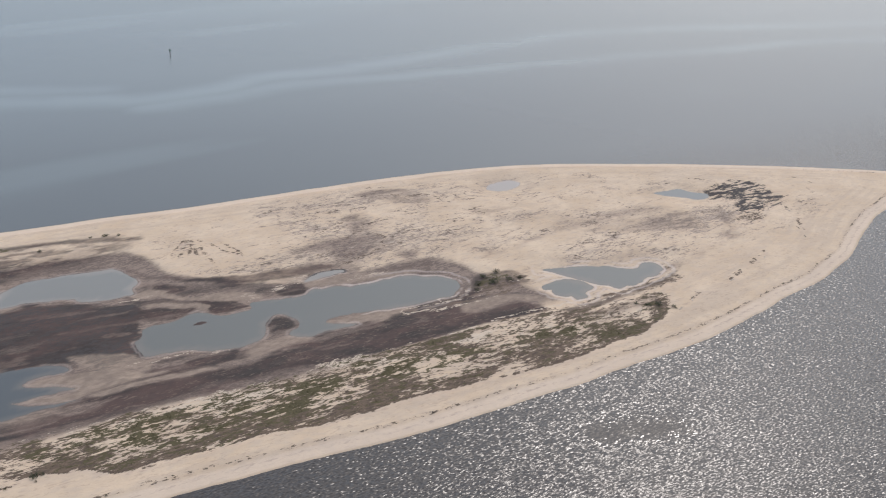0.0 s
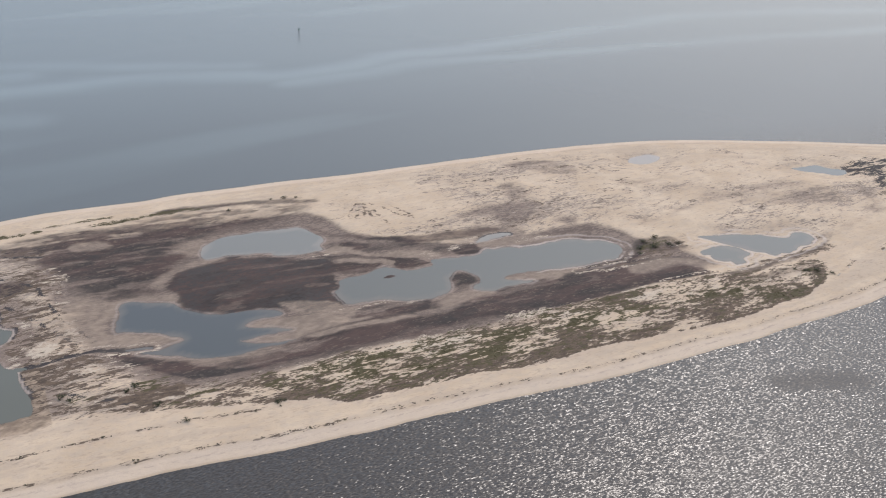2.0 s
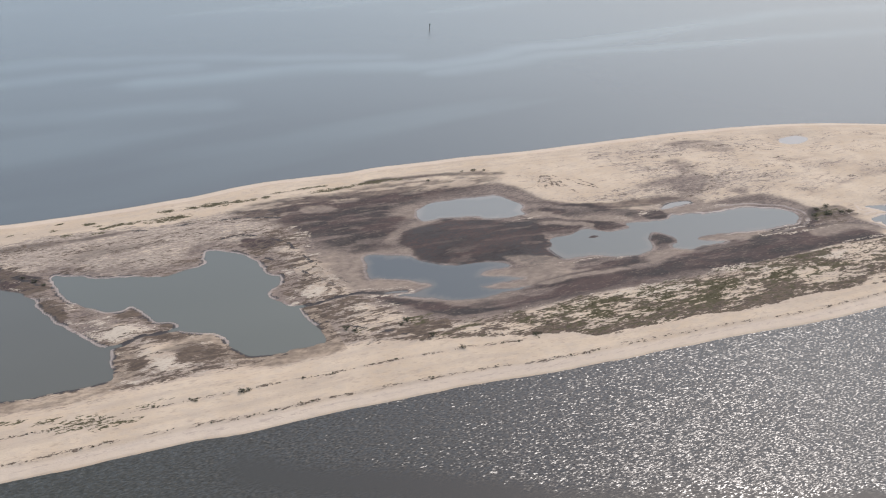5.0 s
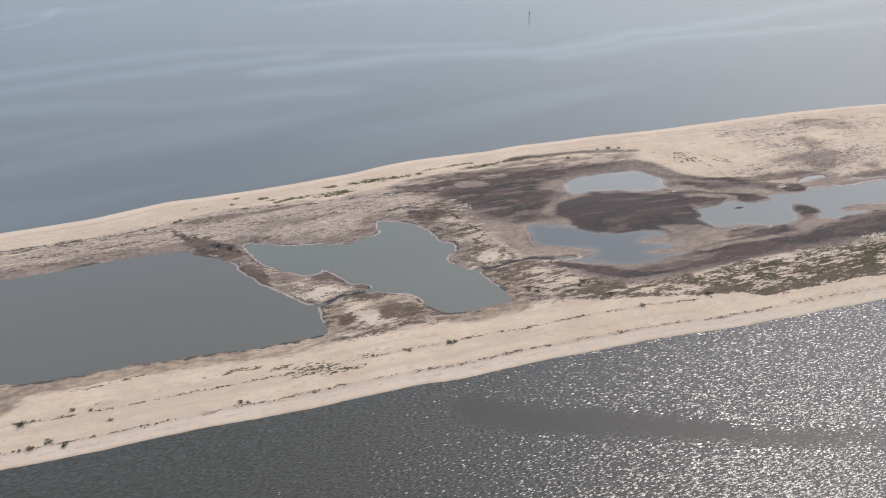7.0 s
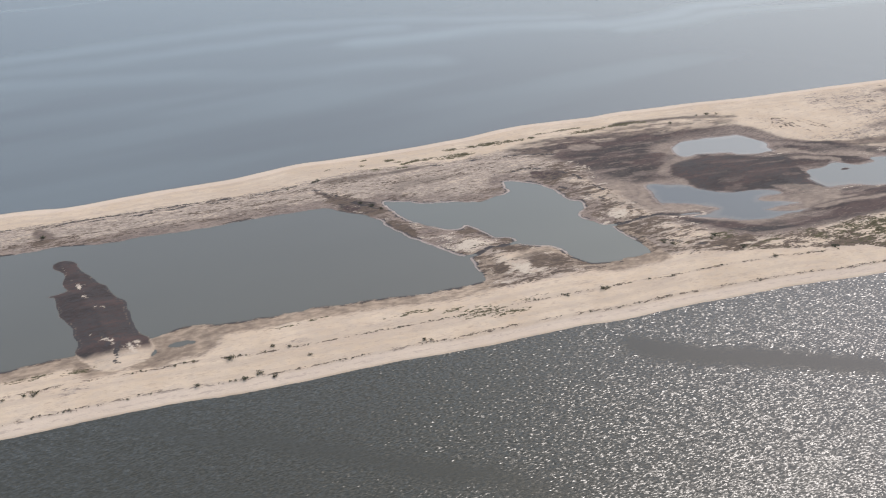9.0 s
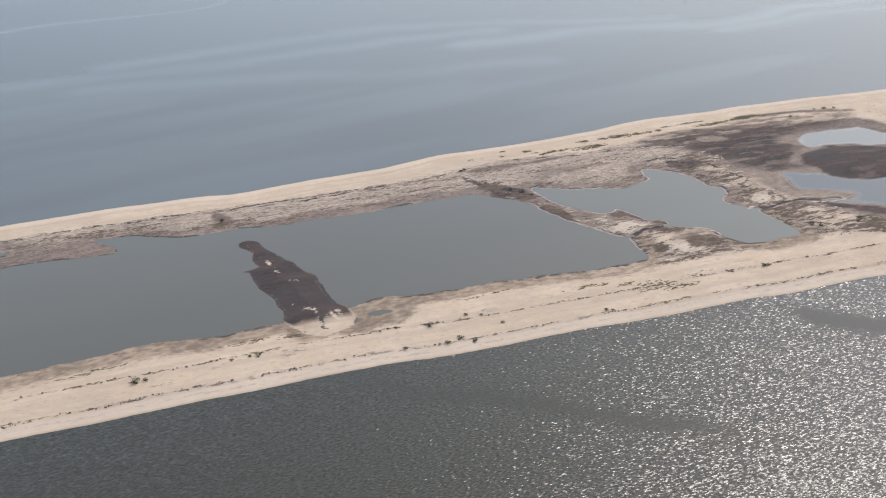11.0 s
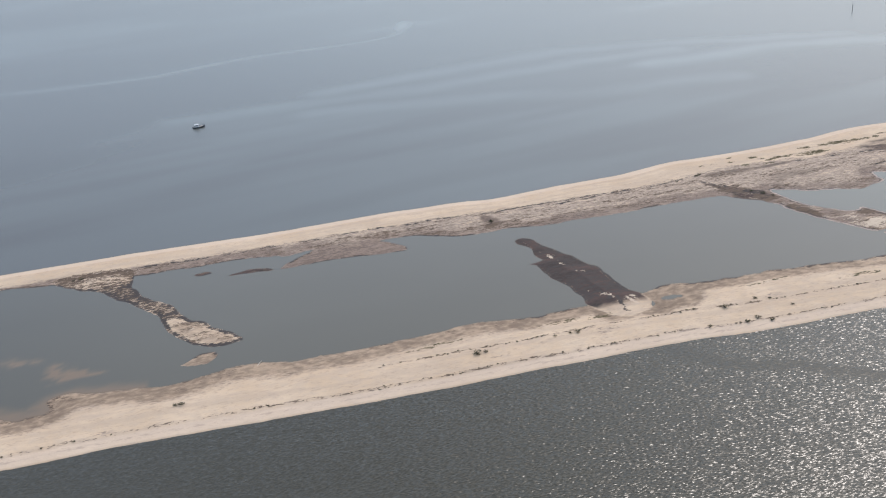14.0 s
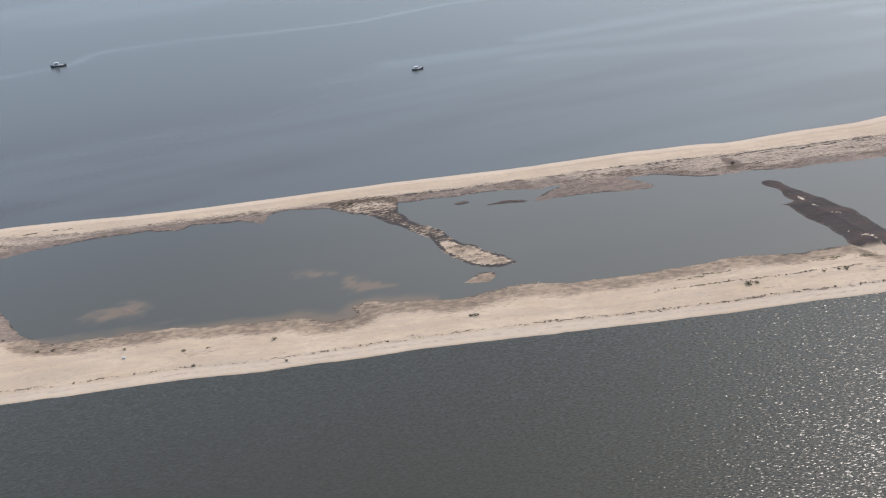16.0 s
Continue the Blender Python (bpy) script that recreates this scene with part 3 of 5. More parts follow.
SILT = [   # pale dried silt: strength, softness, outline
    (0.75, 3.0, [(-34, 300), (-27, 312), (-18, 310), (-16, 304), (-22, 290), (-26, 280), (-32, 288)]),
    (0.7, 1.6, [(-22.5, 355.5), (-16.5, 358.5), (-8, 356), (-6, 352), (-13.5, 350), (-20, 351)]), (0.8, 2.0, [(174, 250), (188, 250.5), (200.5, 248), (208.5, 243), (207, 236.5), (200.5, 241), (191.5, 244.5), (179, 243.5), (171.5, 244.5)]),
    (1.0, 2.5, [(-25.5, 277), (-24, 288.5), (-20.5, 298), (-16.5, 304), (-11, 306), (-1, 304.5), (7.5, 299.5), (8.5, 293), (5, 295.5), (-1.5, 302), (-8.5, 304), (-13, 302.5), (-15.5, 295.5), (-17.5, 288), (-17.5, 282.5), (-14, 282), (-7, 278.5), (-1, 274), (2, 271), (-5, 270), (-12.5, 271), (-18.5, 273)]),
    (1.0, 1.6, [(24, 270.5), (29.5, 271), (41.5, 269), (51, 265), (59.5, 259.5), (67, 256), (58.5, 256.5), (49.5, 256.5), (39, 256.5), (34, 254.5), (22, 260.5), (26, 260.5), (36, 260), (38.5, 261), (32, 265.5)]),
    (0.95, 1.0, [(40, 255.5), (57.5, 254), (70, 253), (79, 252), (78, 250.5), (69, 250.5), (56.5, 251.5), (42, 252)]), (0.6, 2.0, [(-13.5, 266.5), (1, 257), (11.5, 253), (21, 252), (31, 251.5), (26, 249), (18, 249), (8.5, 250), (2, 253.5), (-5.5, 260)]),
    (0.5, 1.4, [(-0.5, 312.5), (5, 317), (12, 321.5), (20.5, 325), (24.5, 327), (31, 325.5), (25.5, 322), (18, 320), (11.5, 316.5), (5.5, 312), (2, 307.5)]), (0.6, 2.0, [(13, 336.5), (19.5, 343), (29.5, 344.5), (25, 337.5), (21, 330.5), (17, 334)]),
    (1.0, 1.2, [(69, 315), (76, 316.5), (80.5, 312.5), (81.5, 308.5), (89.5, 303.5), (109.5, 296.5), (111.5, 290.5), (100, 294), (88, 301), (78, 307), (70, 311)]), (0.95, 0.9, [(66, 302.5), (76, 302.5), (87, 298), (90.5, 292), (84.5, 295.5), (75, 299.5)]),
    (0.8, 1.5, [(117, 300.5), (131, 301), (144.5, 295), (166, 288), (172, 283.5), (151, 287), (133, 289.5), (128.5, 296)]), (0.9, 1.5, [(125.5, 264), (133.5, 265), (148, 262), (158.5, 259), (147, 256.5), (140.5, 255), (132.5, 259)]), (0.75, 2.0, [(98, 261), (111, 261.5), (115, 256), (105, 254), (93, 252.5), (91.5, 255.5)]),
    (0.9, 1.2, [(53, 361), (60, 362), (65.5, 358), (59.5, 355.5), (52.5, 357.5)]), (0.8, 1.0, [(40, 281), (56, 274), (62, 262), (50, 265), (44, 272)])]
WHITE_GROUND = [[(-45, 284.5), (-40.5, 287), (-35, 286.5), (-31, 282), (-31, 278.5), (-37.5, 277), (-44, 279)], [(-125, 294), (-119.5, 291.5), (-110.5, 285), (-101, 281), (-92, 275), (-100, 275.5), (-108.5, 274), (-114.5, 274), (-119.5, 280), (-123, 287)],
                [(-107, 264), (-97, 264), (-92.5, 258), (-97.5, 254), (-91.5, 248.5), (-89, 243.5), (-95.5, 246.5), (-101.5, 253.5), (-106, 259.5)], [(150.5, 292.5), (157, 291.5), (162.5, 289.5), (157.5, 288), (153, 290)], [(112, 235.5), (122, 236.5), (128, 234), (120, 232), (112, 233)]]
MARSH = [(-34, 350), (10, 358), (32, 358), (75, 352), (86, 325), (104, 308), (118, 300), (150, 294), (188, 290), (196, 266), (206, 252), (204, 238), (150, 234), (100, 233), (50, 238), (10, 235), (-10, 246), (-24, 268), (-30, 300)]
SHOALS = [[(-484.5, 301), (-473, 299), (-463, 297), (-465, 296), (-475.5, 296.5)], [(-460.5, 289.5), (-454.5, 285), (-451.5, 287), (-446, 281), (-441, 278), (-448, 277), (-456.5, 278.5)], [(-571, 287), (-558, 293), (-550, 296), (-543, 286), (-549, 283), (-565, 282)]]
SCRUB_NORTH = [(-14, 240), (7, 240), (23, 239), (38, 239), (60, 237), (75, 237), (89, 236), (110, 236), (132, 235), (148, 234), (171, 233), (199, 231), (235, 227), (250, 223)]
SCRUB_SOUTH = [(246, 214), (232, 207), (220, 203.5), (210, 203), (195.5, 202.5), (181, 202), (168, 202.5), (156, 204), (142, 205), (132, 206.5), (119, 207.3), (112, 206), (104.5, 208.7), (95, 208.2), (87, 209), (78, 211), (69, 211.2), (60, 211.5), (50, 213), (40, 213.5), (31, 219), (14, 223), (-2, 229), (-16, 231)]
GREEN_SPOTS = [(-34.5, 248, 4, 3.5), (-13, 247, 6, 3.5), (-9.5, 233.5, 3, 1.5), (1, 235.5, 6, 1.5), (20, 231, 7, 2.5), (31, 230.5, 5, 2), (40, 232, 5, 2.5), (55, 231.5, 8, 3), (66, 220, 8, 2.5), (78, 225, 5, 2), (105, 225, 10, 4.5), (133, 223, 10, 4), (148, 219, 10, 4), (151, 209, 8, 2.5), (163.5, 220.5, 4.5, 2), (200, 216, 7, 3), (188, 219, 4, 1.6), (121, 231, 5, 1.5),
               (238, 217, 5, 4), (197, 263, 9, 4), (48, 226, 9, 3), (92, 219, 9, 3)]
BROWN_SPOTS = [(15, 232, 14, 4), (-5, 240, 9, 4), (-16, 238, 8, 4), (108, 209, 12, 3), (89, 213, 11, 3), (54, 214, 12, 3), (30, 222, 12, 3), (125, 212, 12, 3.5), (150, 208, 12, 3), (72, 216, 10, 3), (182, 208, 14, 3), (-104, 291, 5, 4), (-95, 276, 5, 3), (-86, 256, 7, 5), (-106, 256, 4, 4),
               (-144, 342, 8, 8), (-134, 326, 6, 6), (-130, 302, 4, 9), (-50, 327, 7, 6), (-267, 350, 5, 4), (195, 257, 8, 6), (240, 218, 6, 5), (226, 222, 9, 3), (210, 226, 9, 3), (250, 230, 10, 4), (262, 231, 8, 3), (345, 262, 10, 4)]
FAR_SCRUB = [(353.5, 300), (368.5, 303), (379.5, 301), (386, 294.5), (385, 283.5), (382, 276), (376, 270), (365, 266.5), (353, 266), (346, 267.5), (348, 274.5), (354.5, 282), (349.5, 288), (344, 293)]
DASHES = [[(371, 265), (368, 256), (357, 243), (349, 235)], [(285, 220), (301, 224), (321, 233)], [(242, 207), (263, 216)], [(366, 306), (359, 313), (348, 320)]]
DUNE_GRASS = [(-142, 377.5, 2, 1), (-134, 377, 1.6, 0.8), (-122, 382, 1.6, 0.8), (-124.5, 376, 2.2, 1), (-109.5, 377.5, 2.4, 1), (-107, 373.5, 2, 0.9), (-108.5, 364.5, 3, 1.2), (-119.5, 368, 2.4, 1), (-98.5, 371, 4, 1.4), (-103, 369.5, 4, 1.4), (-93.5, 370.5, 3, 1), (-89.5, 371.5, 2, 0.9), (-78, 378, 4.5, 1.8),
              (-77, 369.5, 9, 2.2), (-66, 378, 3.5, 1.6), (-57, 378.5, 7, 2.6), (-47, 378, 3.5, 1.6), (-41, 377.5, 3, 1.2), (-33, 377.5, 3, 1.2), (-26, 381, 4, 1), (-10, 381.5, 7, 1), (1, 375, 12, 1.8), (22, 376.5, 12, 1.5)]
BEACH_GRASS = [(-127, 230, 9, 3.0), (-118, 226, 8, 1.6), (-136, 235, 5, 1.2), (-273, 248, 8, 1.4), (-257, 246, 7, 1.6), (-150, 238, 9, 1.2), (-320, 249, 12, 1.2), (-105, 232, 6, 1.0), (-190, 247, 14, 1.0)]
GREY_SPOTS = [(-259, 236, 8, 2.2), (-518, 246, 11, 2.2), (-190, 236, 6, 1.4), (-300, 232, 6, 1.5), (-440, 236, 7, 1.5), (300, 272, 22, 9), (330, 270, 20, 6), (245, 312, 16, 5), (165, 318, 30, 10), (150, 345, 14, 9), (190, 362, 26, 5), (215, 290, 14, 6), (261, 355, 11, 4)]
NORTH_STRIP = [(-640, 384), (-600, 378), (-549, 376), (-491, 374), (-432, 371), (-370, 368), (-318, 367), (-263, 364), (-220, 363), (-168, 364), (-132, 370), (-100, 366), (-70, 364), (-50, 366), (-30, 352), (-46, 330), (-58, 326), (-75, 317), (-97, 314), (-126, 328), (-140, 334),
               (-180, 339), (-260, 342), (-320, 350), (-400, 358), (-470, 368), (-540, 370), (-630, 368)]
STRIP_LINES = [[(-432, 369), (-346, 367), (-319, 367.5), (-302, 365.5), (-281, 364.5), (-261, 362.5), (-244, 363), (-223, 362), (-208, 362.5), (-180, 361), (-157, 364), (-148, 366)], [(-256, 359.5), (-245, 360), (-224, 359), (-207, 359.5), (-180, 360)], [(-160, 362), (-150, 352), (-142, 340), (-132, 326)], [(-629, 384), (-614, 384), (-599, 384), (-587, 382)],
               [(-100, 362), (-70, 360), (-50, 358), (-34, 352)], [(-60, 330), (-46, 312), (-36, 292), (-30, 280)], [(-70, 341), (-50, 338), (-38, 325), (-34, 305), (-24, 280)], [(-48, 262), (-40, 256), (-30, 246), (-20, 238)], [(-250, 267), (-247, 257), (-245, 247)]]
SPIT_SAND = [(-259.5, 318, 0.8, 2.2), (-255, 303.5, 1.6, 4), (-252.5, 297, 1.7, 3.5), (-249.5, 285, 1.6, 2.5), (-252.5, 267, 3.2, 3), (-248.5, 261, 3, 3.5), (-240, 255, 2.5, 4)]
WHITE_SPOTS = [(-241, 254, 2.5, 5), (-402, 287, 3, 2), (-408, 297, 2, 3), (115, 236, 6, 1.8), (109, 293, 4, 3), (86, 231, 9, 3), (73, 236, 8, 2.5),
               (132, 229, 10, 2.5), (48, 233, 7, 2), (-41, 281, 6, 4.5), (-115, 290, 7, 5), (-108, 278, 8, 6), (-100, 252, 8, 4), (-122, 306, 3, 7), (165, 228, 12, 2.5), (-28, 262, 7, 4), (-30, 290, 3, 9), (79, 231, 17, 7), (-43, 300, 6, 4)]
SPIT_LINE = [(-261, 325), (-258, 314), (-255, 302), (-251, 288), (-247, 272), (-246, 258), (-245, 246)]
MARSH_CRUST = [(118, 296, 5, 2), (130, 299, 8, 3), (140, 299, 6, 2), (152, 290, 12, 1.4), (106, 296, 4, 2), (14, 274, 3, 1), (66, 266, 18, 1.6), (86, 262, 8, 1.2), (172, 252, 14, 1.3), (70, 311, 12, 1.2)]
FLAT_PATCHES = [([(137, 321.5), (150, 326), (161.5, 327), (176.5, 323.5), (174, 311), (167.5, 307.5), (156, 306.5), (147.5, 316)], 0.62), ([(169.5, 346.5), (181.5, 346.5), (177.5, 328), (166, 330.5)], 0.45), ([(186.5, 370.5), (202.5, 371.5), (214.5, 364), (221, 347.5), (209, 349), (196, 359.5)], 0.55), ([(207, 295), (210, 290), (212, 284.5), (231.5, 288.5), (241.5, 289), (231.5, 284.5), (218.5, 283), (206, 282.5)], 0.6),
                ([(254.5, 301.5), (273, 298.5), (290, 298.5), (310.5, 296.5), (321, 287.5), (320, 272), (311, 265.5), (284.5, 272.5), (259, 282), (248.5, 290)], 0.42), ([(225, 330), (262, 322), (280, 305), (262, 298), (232, 312)], 0.3), ([(334, 273), (320, 254), (297, 246), (279, 242), (262, 240), (262, 237), (282, 239), (300, 243), (324, 252), (337, 270)], 0.5), ([(172, 302), (178, 303), (180, 298), (175, 296)], 0.8), ([(-322, 356), (-310, 340), (-336, 340), (-370, 342), (-360, 351), (-345, 357)], 0.75), ([(-470, 372), (-440, 372), (-400, 364), (-372, 360), (-400, 358), (-440, 362)], 0.6)]
CRESTS = [[(147, 332), (153.5, 334.5), (162.5, 338.5), (168, 340.5)], [(168.5, 330.5), (173, 325), (177, 322), (178, 317), (174, 314), (173, 310), (173, 305)], [(144.5, 315), (147, 311.5), (152.5, 305), (158.5, 306), (166.5, 308), (170.5, 309)], [(185, 368.5), (192.5, 365), (199, 359.5)], [(197, 376), (205.5, 373.5)], [(201.5, 363.5), (210.5, 356.5), (219, 355), (221.5, 345.5)],
          [(100.5, 353.5), (94.5, 346.5), (90, 339.5)], [(101, 353), (100, 344), (100.5, 331)], [(102, 351.5), (103, 338), (103.5, 325.5)], [(105, 351), (108, 344.5), (110, 337), (115, 330.5)], [(112.5, 344), (116, 333), (116.5, 328)], [(92, 336), (97, 345), (100, 352)], [(96, 333), (99, 343)]]
TRACKS = [[(-47, 281), (-44, 285), (-40, 286), (-36, 284), (-35, 280), (-38, 277), (-42, 276), (-46, 278), (-47, 281)], [(155, 257), (177, 254), (198, 252), (213, 255)], [(172, 259), (188, 256), (211, 257)], [(180, 233), (196, 232), (215, 232), (235, 233), (257, 235), (270, 240)], [(145, 232), (163, 232), (178, 231), (199, 230), (216, 228)], [(186, 262), (200, 260), (212, 261)]]
EAST_FLATS = [(130, 374), (190, 372), (250, 362), (300, 347), (350, 317), (400, 280), (390, 258), (330, 252), (290, 246), (240, 262), (190, 290), (130, 300), (95, 320), (95, 360)]
DIVIDERS = [[(-133, 332), (-126, 312), (-112, 297), (-98, 288), (-88, 272), (-76, 254), (-62, 244), (-110, 242), (-118, 256), (-119, 272), (-128, 288), (-134, 308), (-150, 334)],
            [(-52, 330), (-50, 296), (-52, 276), (-46, 250), (-30, 236), (-4, 236), (-12, 256), (-26, 276), (-28, 306), (-30, 340)]]
DITCHES = [[(-115, 270.5), (-109, 271.5), (-102.5, 273.5), (-96.5, 274), (-89, 274)], [(-49.5, 273.5), (-42.5, 273), (-34, 273.5), (-26, 273), (-15, 271.5), (-8, 270)]]
POND_LEVEL = 0.25

# ---- the ground, one sheet from the sea bed up over the island ----
XS, YS = np.arange(-700.0, 500.01, 0.62), np.arange(176.0, 420.01, 0.62)
GX, GY = np.meshgrid(XS.astype(np.float32), YS.astype(np.float32))
WX = GX + 2.0 * (fbm(GX, GY, 14, 3, 3) - 0.5) + 1.8 * (fbm(GX, GY, 4.5, 5, 3) - 0.5)
WY = GY + 2.0 * (fbm(GX, GY, 14, 7, 3) - 0.5) + 1.8 * (fbm(GX, GY, 4.5, 9, 3) - 0.5)
SX, SY = GX + 2.0 * (fbm(GX, GY, 30, 3, 3) - 0.5), GY + 1.3 * (fbm(GX, GY, 14, 11, 4) - 0.5)

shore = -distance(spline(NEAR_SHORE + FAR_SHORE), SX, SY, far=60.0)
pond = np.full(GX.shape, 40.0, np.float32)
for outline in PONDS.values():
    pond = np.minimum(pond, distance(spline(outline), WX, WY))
bars = np.full(GX.shape, 40.0, np.float32)
for outline in BARS.values():
    bars = np.minimum(bars, distance(spline(outline), WX, WY))
pond = np.maximum(pond, -bars)
ditch = np.minimum(*(distance(spline(d, False), WX, WY, False) for d in DITCHES))

dunes = fbm(GX, GY, 34, 21, 5, 1.8, -4) - 0.5
ripples = fbm(GX, GY, 6, 23, 4, 2.2, 6) - 0.5
HEIGHT = np.where(shore > 0, 1.5 * (1 - np.exp(-np.maximum(shore, 0) / 11)), np.maximum(0.07 * shore, -3.0))
HEIGHT = HEIGHT + smooth(4, 20, shore) * (0.9 * dunes + 0.6 * ripples) + 0.25 * smooth(5, 7, shore) * (1 - smooth(7, 11, shore))
bank = POND_LEVEL + 0.045 * pond + 0.22 * smooth(0.5, 6, pond) * (0.6 + 2.0 * np.maximum(ripples, -0.3))
bank = np.where(pond > 0, np.maximum(bank, POND_LEVEL + 0.02), np.maximum(POND_LEVEL + 0.10 * pond, -1.0))
HEIGHT = HEIGHT + (bank - HEIGHT) * (1 - smooth(7, 18, pond)) * smooth(2, 8, shore)
shoals = distance(spline(SHOALS[0]), WX, WY)
for outline in SHOALS[1:]:
    shoals = np.minimum(shoals, distance(spline(outline), WX, WY))
HEIGHT = np.where(shoals < 8, np.maximum(HEIGHT, POND_LEVEL - 0.11 - 0.02 * shoals + 0.22 * (fbm(GX, GY, 4, 41, 4, 3.5) - 0.5)), HEIGHT)
HEIGHT = HEIGHT - 0.3 * (1 - smooth(0.3, 1.4, ditch)) * (pond > 0)

# what covers the ground
def inside(d, soft=2.0):
    return 1 - smooth(-soft, soft, d)


def spots(rows, ragged=0.9):
    """Soft patches: centre and half sizes."""
    out = np.zeros(GX.shape, np.float32)
    for cx, cy, rx, ry in rows:
        box = (slice(max(int((cy - 2 * ry - 179) / 0.62), 0), int((cy + 2 * ry - 173) / 0.62)), slice(max(int((cx - 2 * rx + 697) / 0.62), 0), int((cx + 2 * rx + 703) / 0.62)))
        q = np.sqrt(((WX[box] - cx) / rx) ** 2 + ((WY[box] - cy) / ry) ** 2)
        out[box] = np.maximum(out[box], 1 - smooth(0.35, 1.35, q + ragged * (m2[box] - 0.5)))
    return out


def union(rows):
    out = np.zeros(GX.shape, np.float32)
    for power, soft, outline in rows:
        out = np.maximum(out, power * inside(distance(spline(outline), MX, MY), soft))
    return out


MX, MY = GX + 10 * (fbm(GX, GY, 8, 71, 5, 2.2) - 0.5), GY + 5 * (fbm(GX, GY, 7, 73, 5, 2.6) - 0.5)
m1, m2, m3 = fbm(GX, GY, 9, 51, 4, 2.0, 5), fbm(GX, GY, 3.2, 53, 3, 1.8), fbm(GX, GY, 26, 55, 4, 1.6, 10)
fine = fbm(GX, GY, 1.9, 57, 2, 1.5)
dash = fbm(GX, GY, 1.35, 101, 2, 3.4, -5)
flow = fbm(MX, MY, 24, 103, 3, 1.7, 10) * 8
swirl = smooth(0.66, 0.97, 1 - np.abs(2 * (flow - np.floor(flow)) - 1)) * smooth(0.42, 0.62, fbm(GX, GY, 20, 105, 3, 1.5))
streak = fbm(GX, GY, 2.3, 59, 3, 9.0, -1)
marsh_d, scrub_d = distance(spline(MARSH), WX, WY), distance(spline(SCRUB_NORTH + SCRUB_SOUTH), WX, WY)
scrub_foot = distance(spline(SCRUB_SOUTH, False), WX, WY, False)
strip_d, flats_d = distance(spline(NORTH_STRIP), WX, WY), distance(spline(EAST_FLATS), WX, WY)
divide_d = np.minimum(*(distance(spline(d), WX, WY) for d in DIVIDERS))
spit_d, peninsula_d = distance(spline(BARS["spit"]), WX, WY), distance(spline(BARS["peninsula"]), WX, WY)
inland = smooth(14, 20, shore)
marsh, scrub, strip, flats, divide = inside(marsh_d, 4), inside(scrub_d, 1.5), inside(strip_d, 3), inside(flats_d, 14), inside(divide_d, 3)
greens, browns, whites, dune_grass, greys = spots(GREEN_SPOTS), spots(BROWN_SPOTS), spots(WHITE_SPOTS), spots([(x, y, 1.15 * p, 1.25 * q) for x, y, p, q in DUNE_GRASS]), spots(GREY_SPOTS, 1.4)
south_side = GY < 275

silt = union(SILT)
wisp = fbm(GX, GY, 3.6, 91, 4, 4.5, -5)
mud = union(MUD.values())
mud = mud * (0.92 + 0.5 * (m1 - 0.42)) + marsh * (0.06 + np.clip(1.2 * (m3 - 0.42), 0, 0.35))
mud = mud * (1 - 0.42 * (marsh + (GY > 330) * (GX > -60)).clip(0, 1) * smooth(0.54, 0.66, wisp))
mud = np.maximum(mud, inside(spit_d, 0.8) * (1 - 0.85 * smooth(-12, 0, 249 - GY)) * (0.95 + 0.4 * fbm(GX, GY, 2.2, 115, 3, 5.0, 75)))
for key in ("dark_bar", "dot_bar", "marsh_islet"):
    mud = np.maximum(mud, inside(distance(spline(BARS[key]), WX, WY) - 0.6, 0.9))
spit_sand = spots(SPIT_SAND, 1.5) * smooth(0.44, 0.58, fbm(GX, GY, 0.9, 131, 2, 5.0, -70))
mud = mud * (1 - 0.35 * spit_sand)
mud = np.clip(mud * (1 - 0.92 * silt * (0.75 + 0.6 * (m1 - 0.4))), 0, 1)
halo = union([(1.0, 7.0, row[2]) for key, row in MUD.items() if key in ("big", "west", "northwest", "south", "east")])
margin = (1 - smooth(4.5, 12.5 + 3.0 * (GX < -280) * (GY < 300), pond + 8 * (m1 - 0.5))) * inland * (1 - inside(bars, 1.5)) * np.where(GX > 204, 0.3, np.where(GX > -42, 0.45, 1.0))
tan = np.clip(marsh * (1.05 + 0.9 * (m1 - 0.5) + 0.5 * (m3 - 0.5)) + 0.4 * halo + union([(power, 5.0, outline) for outline, power in FLAT_PATCHES]) * (0.95 + 1.4 * (m1 - 0.5) + 1.2 * (wisp - 0.5)) + flats * np.clip(0.9 * (m3 - 0.45), 0, 0.25) + margin * (1 - 0.8 * south_side * (GX < -42)) * (0.62 + 0.75 * (m3 - 0.2)) + 0.8 * (1 - smooth(0.0, 8.0, shoals)) - 0.25 * silt + divide * (0.42 + 1.2 * (m1 - 0.5)), 0, 1)
beige = np.clip(margin * south_side * (GX < -42) * (0.80 + 0.9 * (m3 - 0.4) + 0.9 * (m1 - 0.5)) + 0.7 * inside(distance(spline(BARS["bank"]), WX, WY), 1.0) + 0.55 * inside(peninsula_d + 2.0, 1.5) * (GY < 305), 0, 1)
ridge1 = 1 - np.abs(2 * fbm(GX, GY, 17, 81, 4, 2.4, 6) - 1)
ridge2 = 1 - np.abs(2 * fbm(GX, GY, 8, 83, 4, 2.0, -14) - 1)
thread = smooth(0.60, 0.72, fbm(GX, GY, 1.5, 121, 3, 6.0, 3)) * smooth(0.40, 0.6, fbm(GX, GY, 18, 123, 3))
lines = smooth(0.88, 0.985, ridge1) * smooth(0.38, 0.55, m3) + 0.8 * smooth(0.92, 0.99, ridge2) * smooth(0.42, 0.6, m1)
